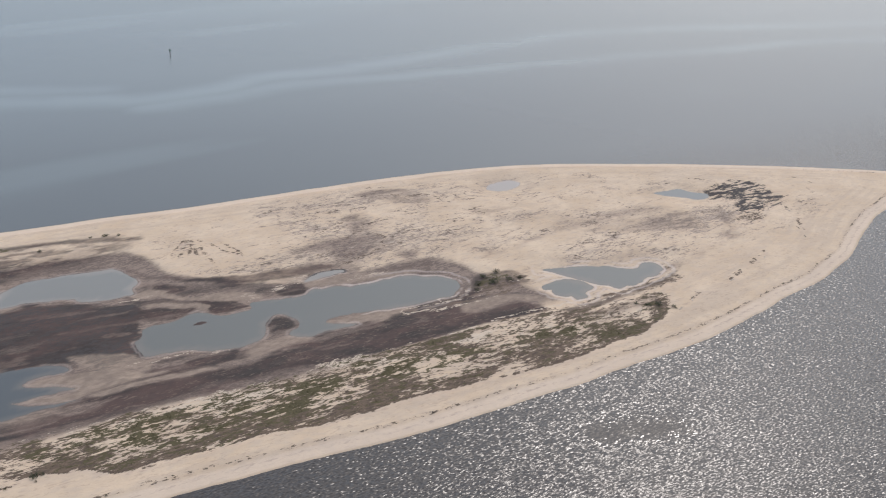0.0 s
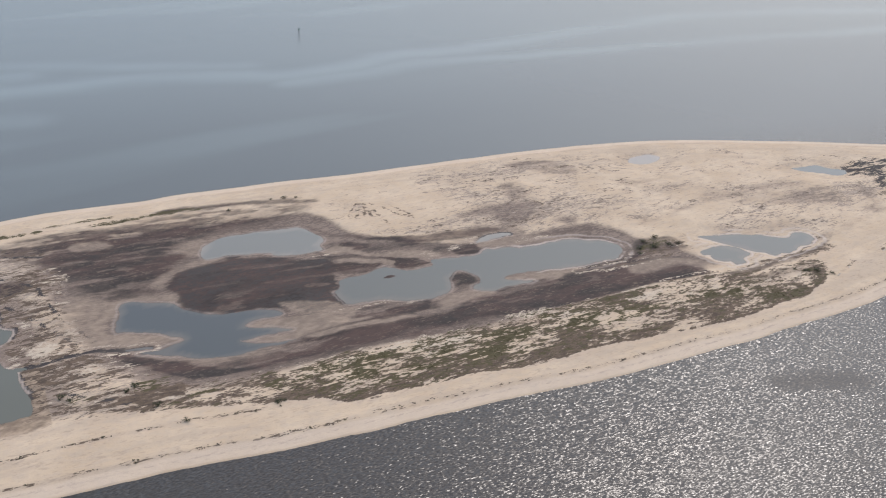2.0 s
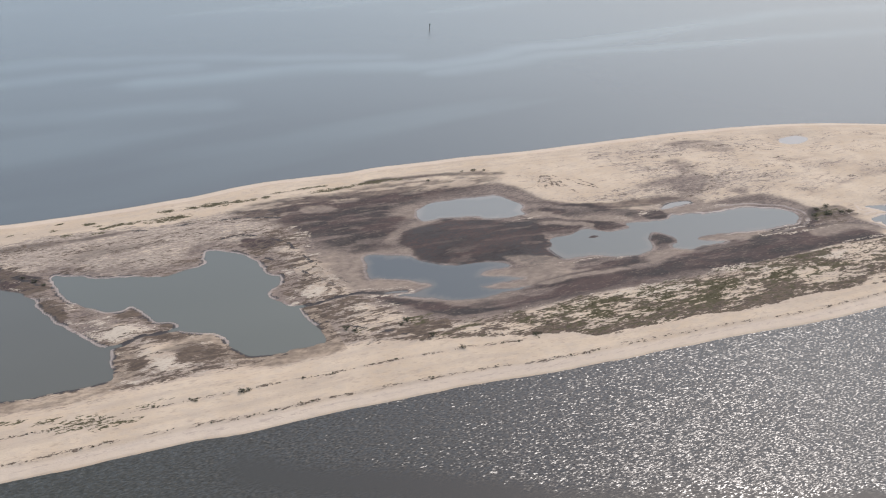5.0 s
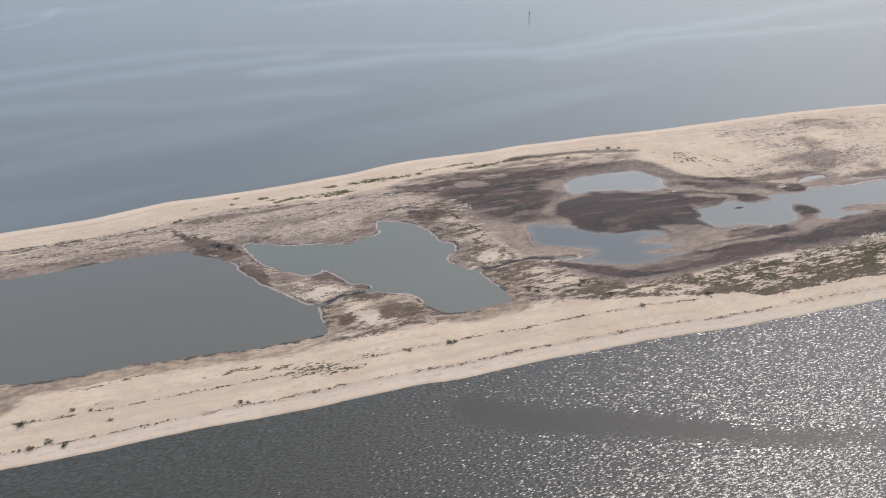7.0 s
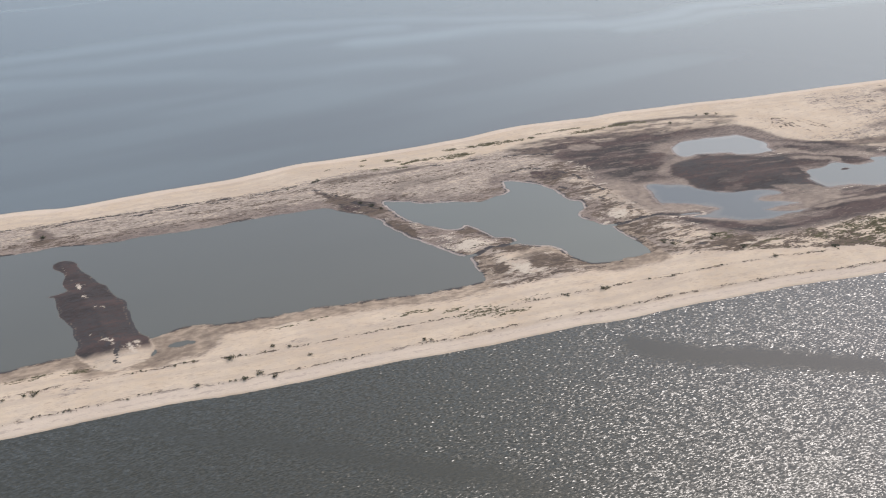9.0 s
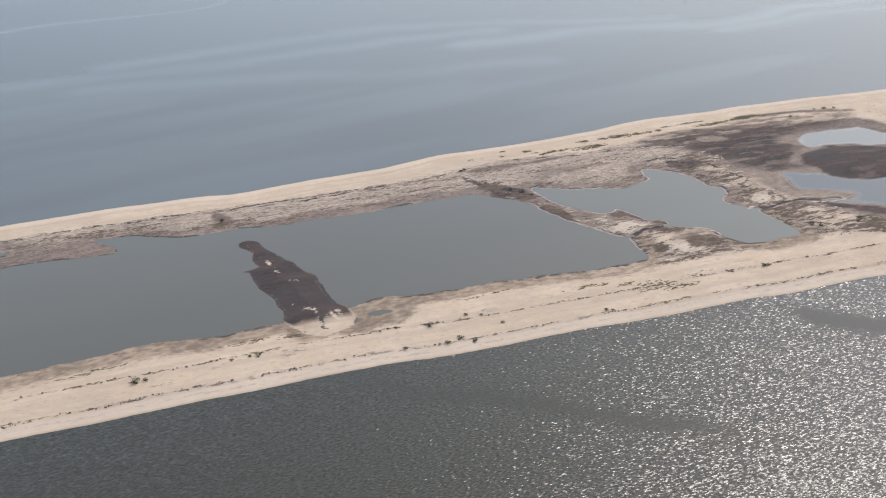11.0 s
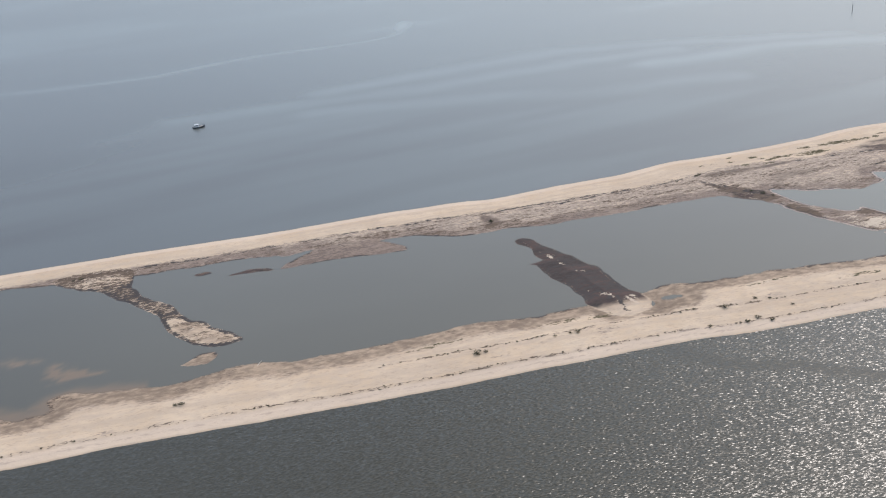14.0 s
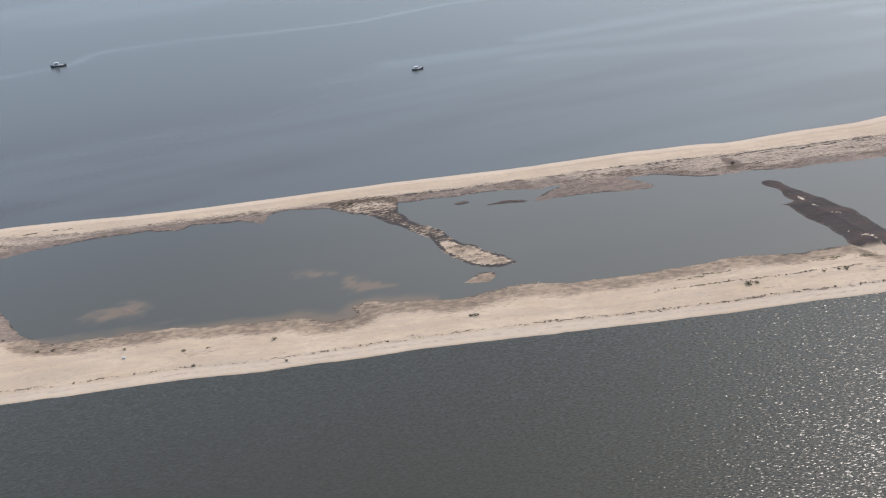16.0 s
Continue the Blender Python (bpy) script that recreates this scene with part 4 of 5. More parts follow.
grey = np.clip(flats * (0.05 + 0.28 * thread + 0.34 * lines + 0.42 * swirl + 0.6 * (m3 - 0.5) + 0.5 * (m1 - 0.5)) + 0.26 * greys + strip * (0.95 + 1.0 * (streak - 0.5)) + divide * (0.54 + 1.2 * (m1 - 0.5)) + margin * south_side * (0.30 + 0.8 * (m1 - 0.5)) + 0.42 * (1 - smooth(0.1, 0.7, np.abs(shore - 3.4 - 1.5 * (m3 - 0.5)))) * (GY < 300), 0, 1)
white_ground = union([(1.0, 1.5, outline) for outline in WHITE_GROUND])
grey = grey * (1 - 0.75 * white_ground)
crust = np.clip(0.32 * (1 - smooth(0.0, 0.9, np.abs(shore - 0.5))) + scrub * (0.46 + 1.2 * (m1 - 0.5)) * (1 - 0.6 * greens) + 0.22 * whites + 0.52 * spit_sand + 0.24 * white_ground * (0.8 + 1.3 * (m1 - 0.5) + 1.2 * (dash - 0.5)) + spots(MARSH_CRUST, 1.2) * (0.38 + 0.5 * (m2 - 0.5)) + 0.95 * (1 - smooth(0.2, 1.5, distance(spline(SPIT_LINE, False), WX, WY, False))) * smooth(0.54, 0.64, fbm(GX, GY, 1.4, 109, 2)) * (0.42 + 0.3 * (GY < 262)) + divide * (0.24 + 1.0 * (m1 - 0.5) + 0.8 * (m2 - 0.5)), 0, 1.1)
root_flat = 1.0 * (GX > -257) * (GX < -218) * (GY < 254)
far_scrub = inside(distance(spline(FAR_SCRUB), MX, MY), 3.0)
near_foot = 1 - smooth(1.5, 7.0, scrub_foot)
brown = scrub * (0.48 + 1.3 * (dash - 0.5) + 1.7 * (m1 - 0.5) + 0.9 * (m3 - 0.5) + 0.2 * near_foot) + 0.62 * browns + divide * (0.47 + 1.2 * (m1 - 0.5) + 1.8 * (dash - 0.5)) + strip * (0.20 + 1.5 * (streak - 0.5))
brown = brown + inside(peninsula_d, 0.8) * (0.92 - 0.30 * smooth(352, 364, GY) - 0.6 * smooth(0.8, 2.6, -peninsula_d) * (GY < 312) + 0.8 * (m1 - 0.5)) + far_scrub * (0.5 + 1.6 * (dash - 0.5) + 0.8 * (m2 - 0.5))
brown = np.maximum(brown, 1.35 * (1 - smooth(0.3, 1.1, scrub_foot)) * smooth(0.30, 0.42, m1) * (GY < 222))
brown = np.maximum(brown, 0.95 * (1 - smooth(0.4, 1.3, np.abs(pond - 0.5))) * inland * (1 - marsh) * (1 - root_flat) * (GX < 204) * (1 - 0.75 * smooth(260, 300, -GX) * south_side) * smooth(0.36, 0.52, m1))
brown = np.maximum(brown, 0.30 * flats * np.clip(lines + 0.7 * swirl, 0, 1) * smooth(0.35, 0.6, m1))
brown = np.clip(brown - 0.34 * whites - 0.4 * white_ground - 0.35 * marsh * (1 - scrub) * (GX < 180), 0, 1.1)
green = np.clip(greens * (0.58 + 0.8 * (m2 - 0.5) + 0.9 * (dash - 0.5) + 0.8 * (m1 - 0.5)) + scrub * (0.08 + 1.2 * (m3 - 0.5) + 0.6 * (m1 - 0.5) + 0.8 * (dash - 0.5)) + dune_grass * (0.85 + 0.6 * (m2 - 0.5)) + spots(BEACH_GRASS) * (0.50 + 0.7 * (m2 - 0.5)), 0, 1)
tide = np.maximum(1 - smooth(0.15, 1.0, np.abs(shore - 6.5 - 1.6 * (m3 - 0.5) - 0.9 * (fine - 0.5))), (GX < 20) * (GX > -345) * 0.9 * (1 - smooth(0.1, 0.95, np.abs(shore - 19.4 - 3 * (m3 - 0.5))))) * smooth(0.22, 0.42, m2) * (GY < 300) * np.where(GX > 60, 0.75, np.where(GX < -390, 0.65, 1.0))
brown = np.maximum(brown, 0.40 * tide)
hollow = union([(1.0, 2.0, MUD["patch"][2])])
brown = np.clip(brown * (1 - 0.7 * hollow) + margin * south_side * (0.03 + 0.8 * (m3 - 0.5)), 0, 1.1)
crust = crust * (1 - hollow)
wet = np.clip(0.75 * (1 - smooth(0.0, 0.9, shore)) + 0.6 * (1 - smooth(0.05, 0.7, pond)) * (shore > 10), 0, 1)
strip_line = np.full(GX.shape, 40.0, np.float32)
for line in STRIP_LINES:
    strip_line = np.minimum(strip_line, distance(spline(line, False), WX, WY, False))
track = np.full(GX.shape, 40.0, np.float32)
for line in TRACKS:
    track = np.minimum(track, distance(spline(line, False), WX, WY, False))
for line in DASHES:
    brown = np.maximum(brown, 0.6 * (1 - smooth(0.3, 1.6, distance(spline(line, False), WX, WY, False))) * smooth(0.50, 0.58, m2))
brown = np.maximum(brown, 0.56 * (1 - smooth(0.3, 1.4, track)) * smooth(0.3, 0.5, m2))
for line in CRESTS:
    brown = np.maximum(brown, 0.60 * (1 - smooth(0.2, 1.1, distance(spline(line, False), WX, WY, False))) * smooth(0.36, 0.5, m2))
crust = np.maximum(crust, 0.5 * (1 - smooth(0.3, 1.0, np.abs(track - 2.0))) * smooth(0.4, 0.55, m1))
crust = np.maximum(crust, 0.5 * (1 - smooth(0.4, 1.2, np.abs(ditch - 2.6))) * (pond > 0))
dark = np.clip(0.5 * inside(peninsula_d, 0.8) * smooth(302, 318, GY) * (1 - smooth(350, 362, GY)) * (1 + 1.6 * (m1 - 0.5)) + far_scrub * (0.52 + 1.8 * (dash - 0.5) + 0.9 * (m1 - 0.5)) + 0.5 * (1 - spit_sand) * inside(spit_d + 0.5, 1.0) * smooth(252, 262, GY) * (0.8 + 1.2 * (m1 - 0.45)) + 0.55 * inside(distance(spline(MUD["big"][2]), MX, MY), 3) * (1 + 1.6 * (m3 - 0.5)) * (1 - 0.7 * smooth(0.53, 0.64, wisp)) + 0.95 * (1 - smooth(352, 362, GY)) * (1 - smooth(0.5, 1.9, np.abs(peninsula_d + 0.7))) * (pond > 0) * smooth(0.35, 0.5, m2) + 0.85 * (1 - smooth(0.25, 0.8, np.abs(pond - 0.35 - 0.9 * (GX > -136) * (GX < -42) * (GY > 258)))) * inland * (1 - marsh) * (1 - root_flat) * (GX < 204) * (1 - 0.9 * smooth(260, 300, -GX) * south_side) * smooth(0.38, 0.5, m1) + 1.5 * (1 - smooth(0.4, 1.3, ditch)) * (pond > 0) + 0.9 * (1 - smooth(0.3, 1.0, strip_line)) * smooth(0.4, 0.55, m2) + 0.7 * (1 - smooth(0.3, 1.0, np.abs(GX + 246 - 0.15 * (GY - 250)))) * (GY < 263) * (GY > 247) * (fine > 0.45), 0, 1)
shell = (1 - smooth(0.15, 0.8, np.abs(pond - 0.55 - 0.5 * m2))) + 0.55 * (1 - smooth(0.3, 0.9, np.abs(pond - 3.2 - 1.6 * m1))) * smooth(150, 165, GX)
rim = np.clip(shell * np.maximum(inside(marsh_d, 12), (GX > 195) * (GX < 300) * (GY < 270)) * smooth(0.34, 0.46, m1) * (0.3 + 0.7 * smooth(118, 140, GX)) * (1 - 0.5 * smooth(-6, 6, 262 - GY) * (GX < 200)), 0, 1)
brim = 1.0 * (GX > -136) * (GX < -42) * (GY > 258)
rim = np.maximum(rim, 0.75 * brim * (1 - smooth(0.15, 0.75, np.abs(pond - 0.45))) * smooth(0.30, 0.42, m1))
pale = silt
bands = smooth(0.46, 0.66, fbm(GX, shore * 14.0, 30, 95, 4)) * smooth(1.5, 5, shore) * (1 - smooth(26, 40, shore))
swash = smooth(0.4, 1.2, shore) * (1 - smooth(5.0, 6.6, shore + 1.6 * (m3 - 0.5)))
ground = new("ground", grid_mesh("ground", XS, YS, HEIGHT, {"cover": (mud, green, brown, wet), "soil": (grey, tan, crust, dark), "edge": (rim, pale, bands, swash), "bank": (beige, 0.0, 0.0, 1.0)}))
ground.data.materials.append(GROUND)
tagged(ground, "pale sandy barrier island with brown mud and scrub", "ground", kind="structure")


def height(x, y):
    """The ground's height at a place."""
    return float(HEIGHT[min(max(round((y - 176.0) / 0.62), 0), len(YS) - 1), min(max(round((x + 700.0) / 0.62), 0), len(XS) - 1)])


# ---- the sea, one sheet to the horizon ----
SLICKS = [([(-60, 600), (60, 603), (146, 577), (221, 596), (316, 611), (430, 628), (532, 645), (653, 626), (889, 569)], 15, 0.75),
          ([(142, 562), (233, 574), (319, 572), (465, 560), (576, 547), (705, 537), (813, 516)], 12, 0.7),
          ([(-420, 628), (-292, 626), (-236, 623), (-184, 631), (-103, 638), (-16, 640)], 12, 0.5),
          ([(-322, 596), (-217, 579), (-121, 550), (-20, 540)], 14, 0.45),
          ([(-306, 649), (-188, 673), (-86, 680), (6, 657), (118, 613)], 14, 0.5),
          ([(-692, 757), (-680, 785), (-659, 797), (-584, 800), (-465, 790), (-342, 826), (-254, 829), (-204, 852), (-182, 907)], 7, 0.78),
          ([(-760, 735), (-717, 750), (-697, 756)], 6, 0.8),
          ([(-86, 191), (-68, 179), (-50, 168), (-28, 153), (-4, 141), (24, 129), (62, 114)], 7.5, 0.7),
          ([(-243, 212), (-228, 200), (-213, 191), (-197, 182), (-171, 161), (-140, 138)], 3.5, 0.42),
          ([(170, 163), (179, 160), (192, 153)], 6, 0.5)]
inner_x, inner_y = np.arange(-1500.0, 1500.1, 4.0), np.arange(-100.0, 1400.1, 4.0)
sea_x = np.concatenate([np.arange(-4800.0, -1500.0, 300), inner_x, np.arange(1800.0, 4801, 300)])
sea_y = np.concatenate([np.arange(-4800.0, -100.0, 235), inner_y, np.arange(1640.0, 4801, 240)])
QX, QY = np.meshgrid(sea_x.astype(np.float32), sea_y.astype(np.float32))
slick = np.zeros(QX.shape, np.float32)
for line, wide, power in SLICKS:
    d = distance(spline(line, False), QX + 16 * (fbm(QX, QY, 60, 61, 3) - 0.5), QY + 16 * (fbm(QX, QY, 60, 63, 3) - 0.5), False, 90)
    slick = np.maximum(slick, power * (1 - smooth(*((0.45 * wide, 1.15 * wide) if line[0][1] < 300 else (0.0, 1.7 * wide)), d)) * (0.55 + 1.1 * (fbm(QX, QY, 45, 65, 4, 3) - 0.3)) * (1.7 if line[0][1] < 300 else 1.0))
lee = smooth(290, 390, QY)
# Far bay and slicks: sky sheen put into the colour, weaker to the sides.
sky_sheen = lee * (0.36 + 0.16 * smooth(440, 640, QY) - 0.31 * smooth(150, 700, QX) - 0.31 * smooth(120, 600, -QX) - 0.10 * smooth(450, 900, -QX) + 0.5 * slick + 0.22 * smooth(0.5, 0.75, fbm(QX, QY, 90, 67, 4, 5.0, 8)))
slick = np.clip(np.maximum(slick, 0.48 * smooth(310, 470, -QX)), 0, 0.93)
glassy = slick * (1 - lee)
slick = slick + (1 - slick) * 0.94 * lee
# Fourth channel: the near sea gets less blue towards the west.
sea = new("sea", grid_mesh("sea", sea_x, sea_y, 0.0 * QX, {"surface": (np.clip(slick, 0, 1), np.clip(sky_sheen, 0, 1), glassy, smooth(-20, 170, -QX) * (1 - lee))}))
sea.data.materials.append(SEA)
tagged(sea, "rippled grey-blue bay water glittering under the sun", "water", kind="structure")

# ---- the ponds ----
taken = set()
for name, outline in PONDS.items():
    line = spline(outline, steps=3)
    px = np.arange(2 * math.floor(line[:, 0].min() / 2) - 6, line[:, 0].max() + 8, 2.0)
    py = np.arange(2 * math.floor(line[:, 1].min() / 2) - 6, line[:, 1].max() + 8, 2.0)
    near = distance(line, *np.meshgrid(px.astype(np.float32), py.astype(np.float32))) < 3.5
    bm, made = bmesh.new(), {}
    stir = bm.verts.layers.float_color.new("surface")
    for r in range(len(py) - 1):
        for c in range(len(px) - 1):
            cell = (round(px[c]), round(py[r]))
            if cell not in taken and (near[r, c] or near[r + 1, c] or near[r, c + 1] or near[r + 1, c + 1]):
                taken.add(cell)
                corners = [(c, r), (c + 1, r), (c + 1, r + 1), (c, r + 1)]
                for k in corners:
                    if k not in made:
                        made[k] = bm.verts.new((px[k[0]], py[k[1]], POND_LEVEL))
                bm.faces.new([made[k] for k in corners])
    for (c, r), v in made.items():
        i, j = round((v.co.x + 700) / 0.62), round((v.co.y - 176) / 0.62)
        # Fourth channel: pond water darker and less blue towards the west.
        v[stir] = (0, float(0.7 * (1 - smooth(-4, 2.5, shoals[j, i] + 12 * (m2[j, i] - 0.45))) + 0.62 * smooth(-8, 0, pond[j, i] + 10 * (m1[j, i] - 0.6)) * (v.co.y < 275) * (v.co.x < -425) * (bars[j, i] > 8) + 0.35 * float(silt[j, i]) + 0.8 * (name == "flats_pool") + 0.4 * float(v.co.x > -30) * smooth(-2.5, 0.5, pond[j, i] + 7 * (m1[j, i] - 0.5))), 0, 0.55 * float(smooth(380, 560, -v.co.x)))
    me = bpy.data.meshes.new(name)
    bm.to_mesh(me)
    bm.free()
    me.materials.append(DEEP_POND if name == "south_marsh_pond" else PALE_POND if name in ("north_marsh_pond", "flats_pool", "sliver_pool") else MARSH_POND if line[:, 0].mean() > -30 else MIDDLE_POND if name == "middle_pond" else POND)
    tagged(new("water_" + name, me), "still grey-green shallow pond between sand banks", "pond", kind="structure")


# ---- small tools for things ----
def part(name, bm, material, parent, label=""):
    """One mesh object out of a bmesh, under a thing or a part."""
    me = bpy.data.meshes.new(name)
    bm.to_mesh(me)
    bm.free()
    me.materials.append(material)
    ob = new(name, me)
    ob.parent = parent
    return tagged(ob, label)


def box(bm, x0, x1, y0, y1, z0, z1, bevel=0.0):
    made = bmesh.ops.create_cube(bm, size=1.0)["verts"]
    for v in made:
        v.co = ((x0 + x1) / 2 + v.co.x * (x1 - x0), (y0 + y1) / 2 + v.co.y * (y1 - y0), (z0 + z1) / 2 + v.co.z * (z1 - z0))
    if bevel:
        bmesh.ops.bevel(bm, geom=list({e for v in made for e in v.link_edges}), offset=bevel, segments=2, affect="EDGES")
    return bm


def rod(bm, p, q, r0, r1, sides=8):
    p, q = Vector(p), Vector(q)
    turn = (q - p).to_track_quat("Z", "Y").to_matrix().to_4x4()
    bmesh.ops.create_cone(bm, cap_ends=True, segments=sides, radius1=r0, radius2=r1, depth=(q - p).length, matrix=Matrix.Translation((p + q) / 2) @ turn)
    return bm


def cloud_mesh(name, points, faces, material):
    me = bpy.data.meshes.new(name)
    me.vertices.add(len(points))
    me.vertices.foreach_set("co", points.astype(np.float32).ravel())
    me.loops.add(faces.size)
    me.loops.foreach_set("vertex_index", faces.astype(np.int32).ravel())
    me.polygons.add(len(faces))
    me.polygons.foreach_set("loop_start", np.arange(0, faces.size, 3, dtype=np.int32))
    me.update(calc_edges=True)
    me.materials.append(material)
    return new(name, me)


def leaf_material(name, one, two, size):
    n = Nodes(name)
    pick = n.add("ShaderNodeNewGeometry").outputs["Random Per Island"]
    return n.done(n.mix(n.step(n.math("ADD", n.math("MULTIPLY", pick, 0.6), n.math("MULTIPLY", n.noise(size, 3), 0.6)), 0.25, 0.95), one, two), 0.8, Specular_IOR_Level=0.2)


GREEN_GRASS = leaf_material("green_beach_grass", (0.054, 0.044, 0.017), (0.100, 0.079, 0.034), 3.0)
DRY_GRASS = leaf_material("dry_brown_scrub", (0.044, 0.030, 0.018), (0.105, 0.072, 0.042), 3.0)
SHRUB_LEAF = leaf_material("dark_shrub_leaves", (0.024, 0.028, 0.013), (0.062, 0.060, 0.030), 1.5)
BARK = plain_material("grey_brown_bark", (0.10, 0.078, 0.06), (0.16, 0.13, 0.105), 0.1, 0.9)
WRACK = leaf_material("dark_dried_weed", (0.038, 0.030, 0.022), (0.12, 0.088, 0.060), 2.0)
DRIFT = plain_material("bleached_driftwood", (0.30, 0.26, 0.21), (0.42, 0.37, 0.31), 0.2, 0.85)
HULL = plain_material("dark_hull_paint", (0.035, 0.042, 0.050), (0.060, 0.066, 0.072), 0.7, 0.4)
# White greyed in its colour to stand in for back light on the boats.
WHITE = plain_material("greyed_white_paint", (0.56, 0.56, 0.55), (0.44, 0.44, 0.43), 0.8, 0.45)
DECK = plain_material("weathered_grey_deck", (0.26, 0.25, 0.24), (0.34, 0.33, 0.31), 0.3, 0.8)
RUBBER = plain_material("black_rubber", (0.02, 0.02, 0.02), (0.035, 0.035, 0.035), 0.3, 0.7)
STEEL = plain_material("dull_steel", (0.35, 0.35, 0.36), (0.45, 0.45, 0.45), 0.3, 0.4, 0.8)
GLASS = plain_material("dark_window_glass", (0.015, 0.018, 0.02), (0.02, 0.024, 0.028), 1.0, 0.06)
PILE = plain_material("tarred_timber_pile", (0.05, 0.043, 0.036), (0.095, 0.082, 0.070), 0.25, 0.85, 0.0, 0.03)
BOARD = plain_material("faded_green_board", (0.05, 0.12, 0.075), (0.07, 0.15, 0.095), 0.4, 0.6)

# ---- grass, scrub and weed lying on the sand: too many to count ----
rng = np.random.default_rng(7)


def pick(weight, count, floor=0.0):
    """Places on the ground where a mask is strong."""
    r, c = rng.integers(1, len(YS) - 1, count), rng.integers(1, len(XS) - 1, count)
    keep = (rng.random(count) < weight[r, c]) & (HEIGHT[r, c] > floor)
    r, c = r[keep], c[keep]
    x, y = XS[c] + rng.uniform(-0.31, 0.31, len(c)), YS[r] + rng.uniform(-0.31, 0.31, len(c))
    return np.stack([x, y, HEIGHT[r, c] - 0.03], -1)


def tussocks(name, at, low, high, spread, blades, material, label):
    """Bunches of leaning blades, each one a bent three-cornered leaf."""
    n = len(at)
    base = np.repeat(at, blades, 0)
    tall = np.repeat(rng.uniform(low, high, n), blades) * rng.uniform(0.6, 1.0, n * blades)
    a, lean = rng.uniform(0, 2 * np.pi, n * blades), rng.uniform(0.15, 0.9, n * blades) * tall
    d, w = np.stack([np.cos(a), np.sin(a), 0 * a], -1), 0.22 * tall[:, None] * np.stack([-np.sin(a), np.cos(a), 0 * a], -1)
    foot = base + d * (rng.uniform(0, spread, n * blades))[:, None]
    tip = foot + d * lean[:, None] + np.stack([0 * a, 0 * a, tall], -1)
    points = np.stack([foot - w, foot + w, tip], 1).reshape(-1, 3)
    return tagged(cloud_mesh(name, points, np.arange(len(points)).reshape(-1, 3), material), label, "grass", kind="stuff")


dry_land = (pond > 0.6) & (shore > 5)
tussocks("green_grass", pick(np.clip(1.5 * green - 0.62, 0, 0.7) * dry_land, 900000, 0.3), 0.16, 0.4, 0.35, 6, GREEN_GRASS, "low green beach grass in tufts on the sand")
tussocks("dry_scrub", pick(np.clip(1.4 * brown - 0.65, 0, 0.8) * dry_land * (tide < 0.1), 420000, 0.3), 0.12, 0.32, 0.5, 5, DRY_GRASS, "low dry brown scrub and dead stalks")

weed = np.concatenate([pick(np.clip(tide - 0.35, 0, 1) * (fine > 0.47), 900000), pick(0.9 * (np.abs(shore - 19.4 - 3 * (m3 - 0.5)) < 0.45) * (GY < 300) * (GX < 20) * (GX > -320) * smooth(0.4, 0.5, m2), 500000), pick(0.8 * (1 - smooth(0.2, 1.6, strip_line)) * (m2 > 0.5) * dry_land, 260000)])
weed = weed[rng.permutation(len(weed))[:30000]]
size = rng.uniform(0.10, 0.28, len(weed)) * np.where(rng.random(len(weed)) < 0.12, 1.8, 1.0)
a = rng.uniform(0, np.pi, len(weed))
ux, uy = np.stack([np.cos(a), np.sin(a), 0 * a], -1) * (1.5 * size)[:, None], np.stack([-np.sin(a), np.cos(a), 0 * a], -1) * (0.8 * size)[:, None]
top = weed + np.stack([0 * a, 0 * a, 0.6 * size + 0.03], -1)
lump = np.stack([weed + ux, weed + uy, weed - ux, weed - uy, top], 1).reshape(-1, 3)
faces = (np.arange(len(weed))[:, None, None] * 5 + np.array([[0, 1, 4], [1, 2, 4], [2, 3, 4], [3, 0, 4]])[None]).reshape(-1, 3)
tagged(cloud_mesh("wrack", lump, faces, WRACK), "dark dried weed washed up in lines along the beach", "seaweed", kind="stuff")


# ---- shrubs ----
def shrub(seed, leaves=170):
    """A low wind-bent bush about one metre across: stems from one root, and small leaves in uneven clumps."""
    r = random.Random(seed)
    thing = new("shrub")
    stems, crown = bmesh.new(), bmesh.new()
    clumps = []
    for k in range(9):
        a, reach = 2 * math.pi * (k + r.random()) / 9, r.uniform(0.12, 0.46)
        end = Vector((reach * math.cos(a), reach * math.sin(a), r.uniform(0.25, 0.62)))
        bend = end * 0.5 + Vector((r.uniform(-0.05, 0.05), r.uniform(-0.05, 0.05), 0.06))
        rod(stems, (0, 0, -0.05), bend, 0.022, 0.014, 5)
        rod(stems, bend, end, 0.014, 0.005, 5)
        clumps.append((end, r.uniform(0.10, 0.22)))
    for k in range(leaves):
        centre, wide = r.choice(clumps)
        p = centre + Vector((r.gauss(0, 0.55), r.gauss(0, 0.55), r.gauss(-0.12, 0.5))) * wide
        p.z = max(p.z, 0.02)
        u = Vector((r.gauss(0, 1), r.gauss(0, 1), r.gauss(0, 0.7))).normalized() * r.uniform(0.05, 0.10)
        v = u.cross(Vector((r.gauss(0, 1), r.gauss(0, 1), r.gauss(0, 1)))).normalized() * r.uniform(0.03, 0.06)
        crown.faces.new([crown.verts.new(q) for q in (p - u, p - v, p + u, p + v)])
    part("stems", stems, BARK, thing)
    part("crown", crown, SHRUB_LEAF, thing)
    return thing


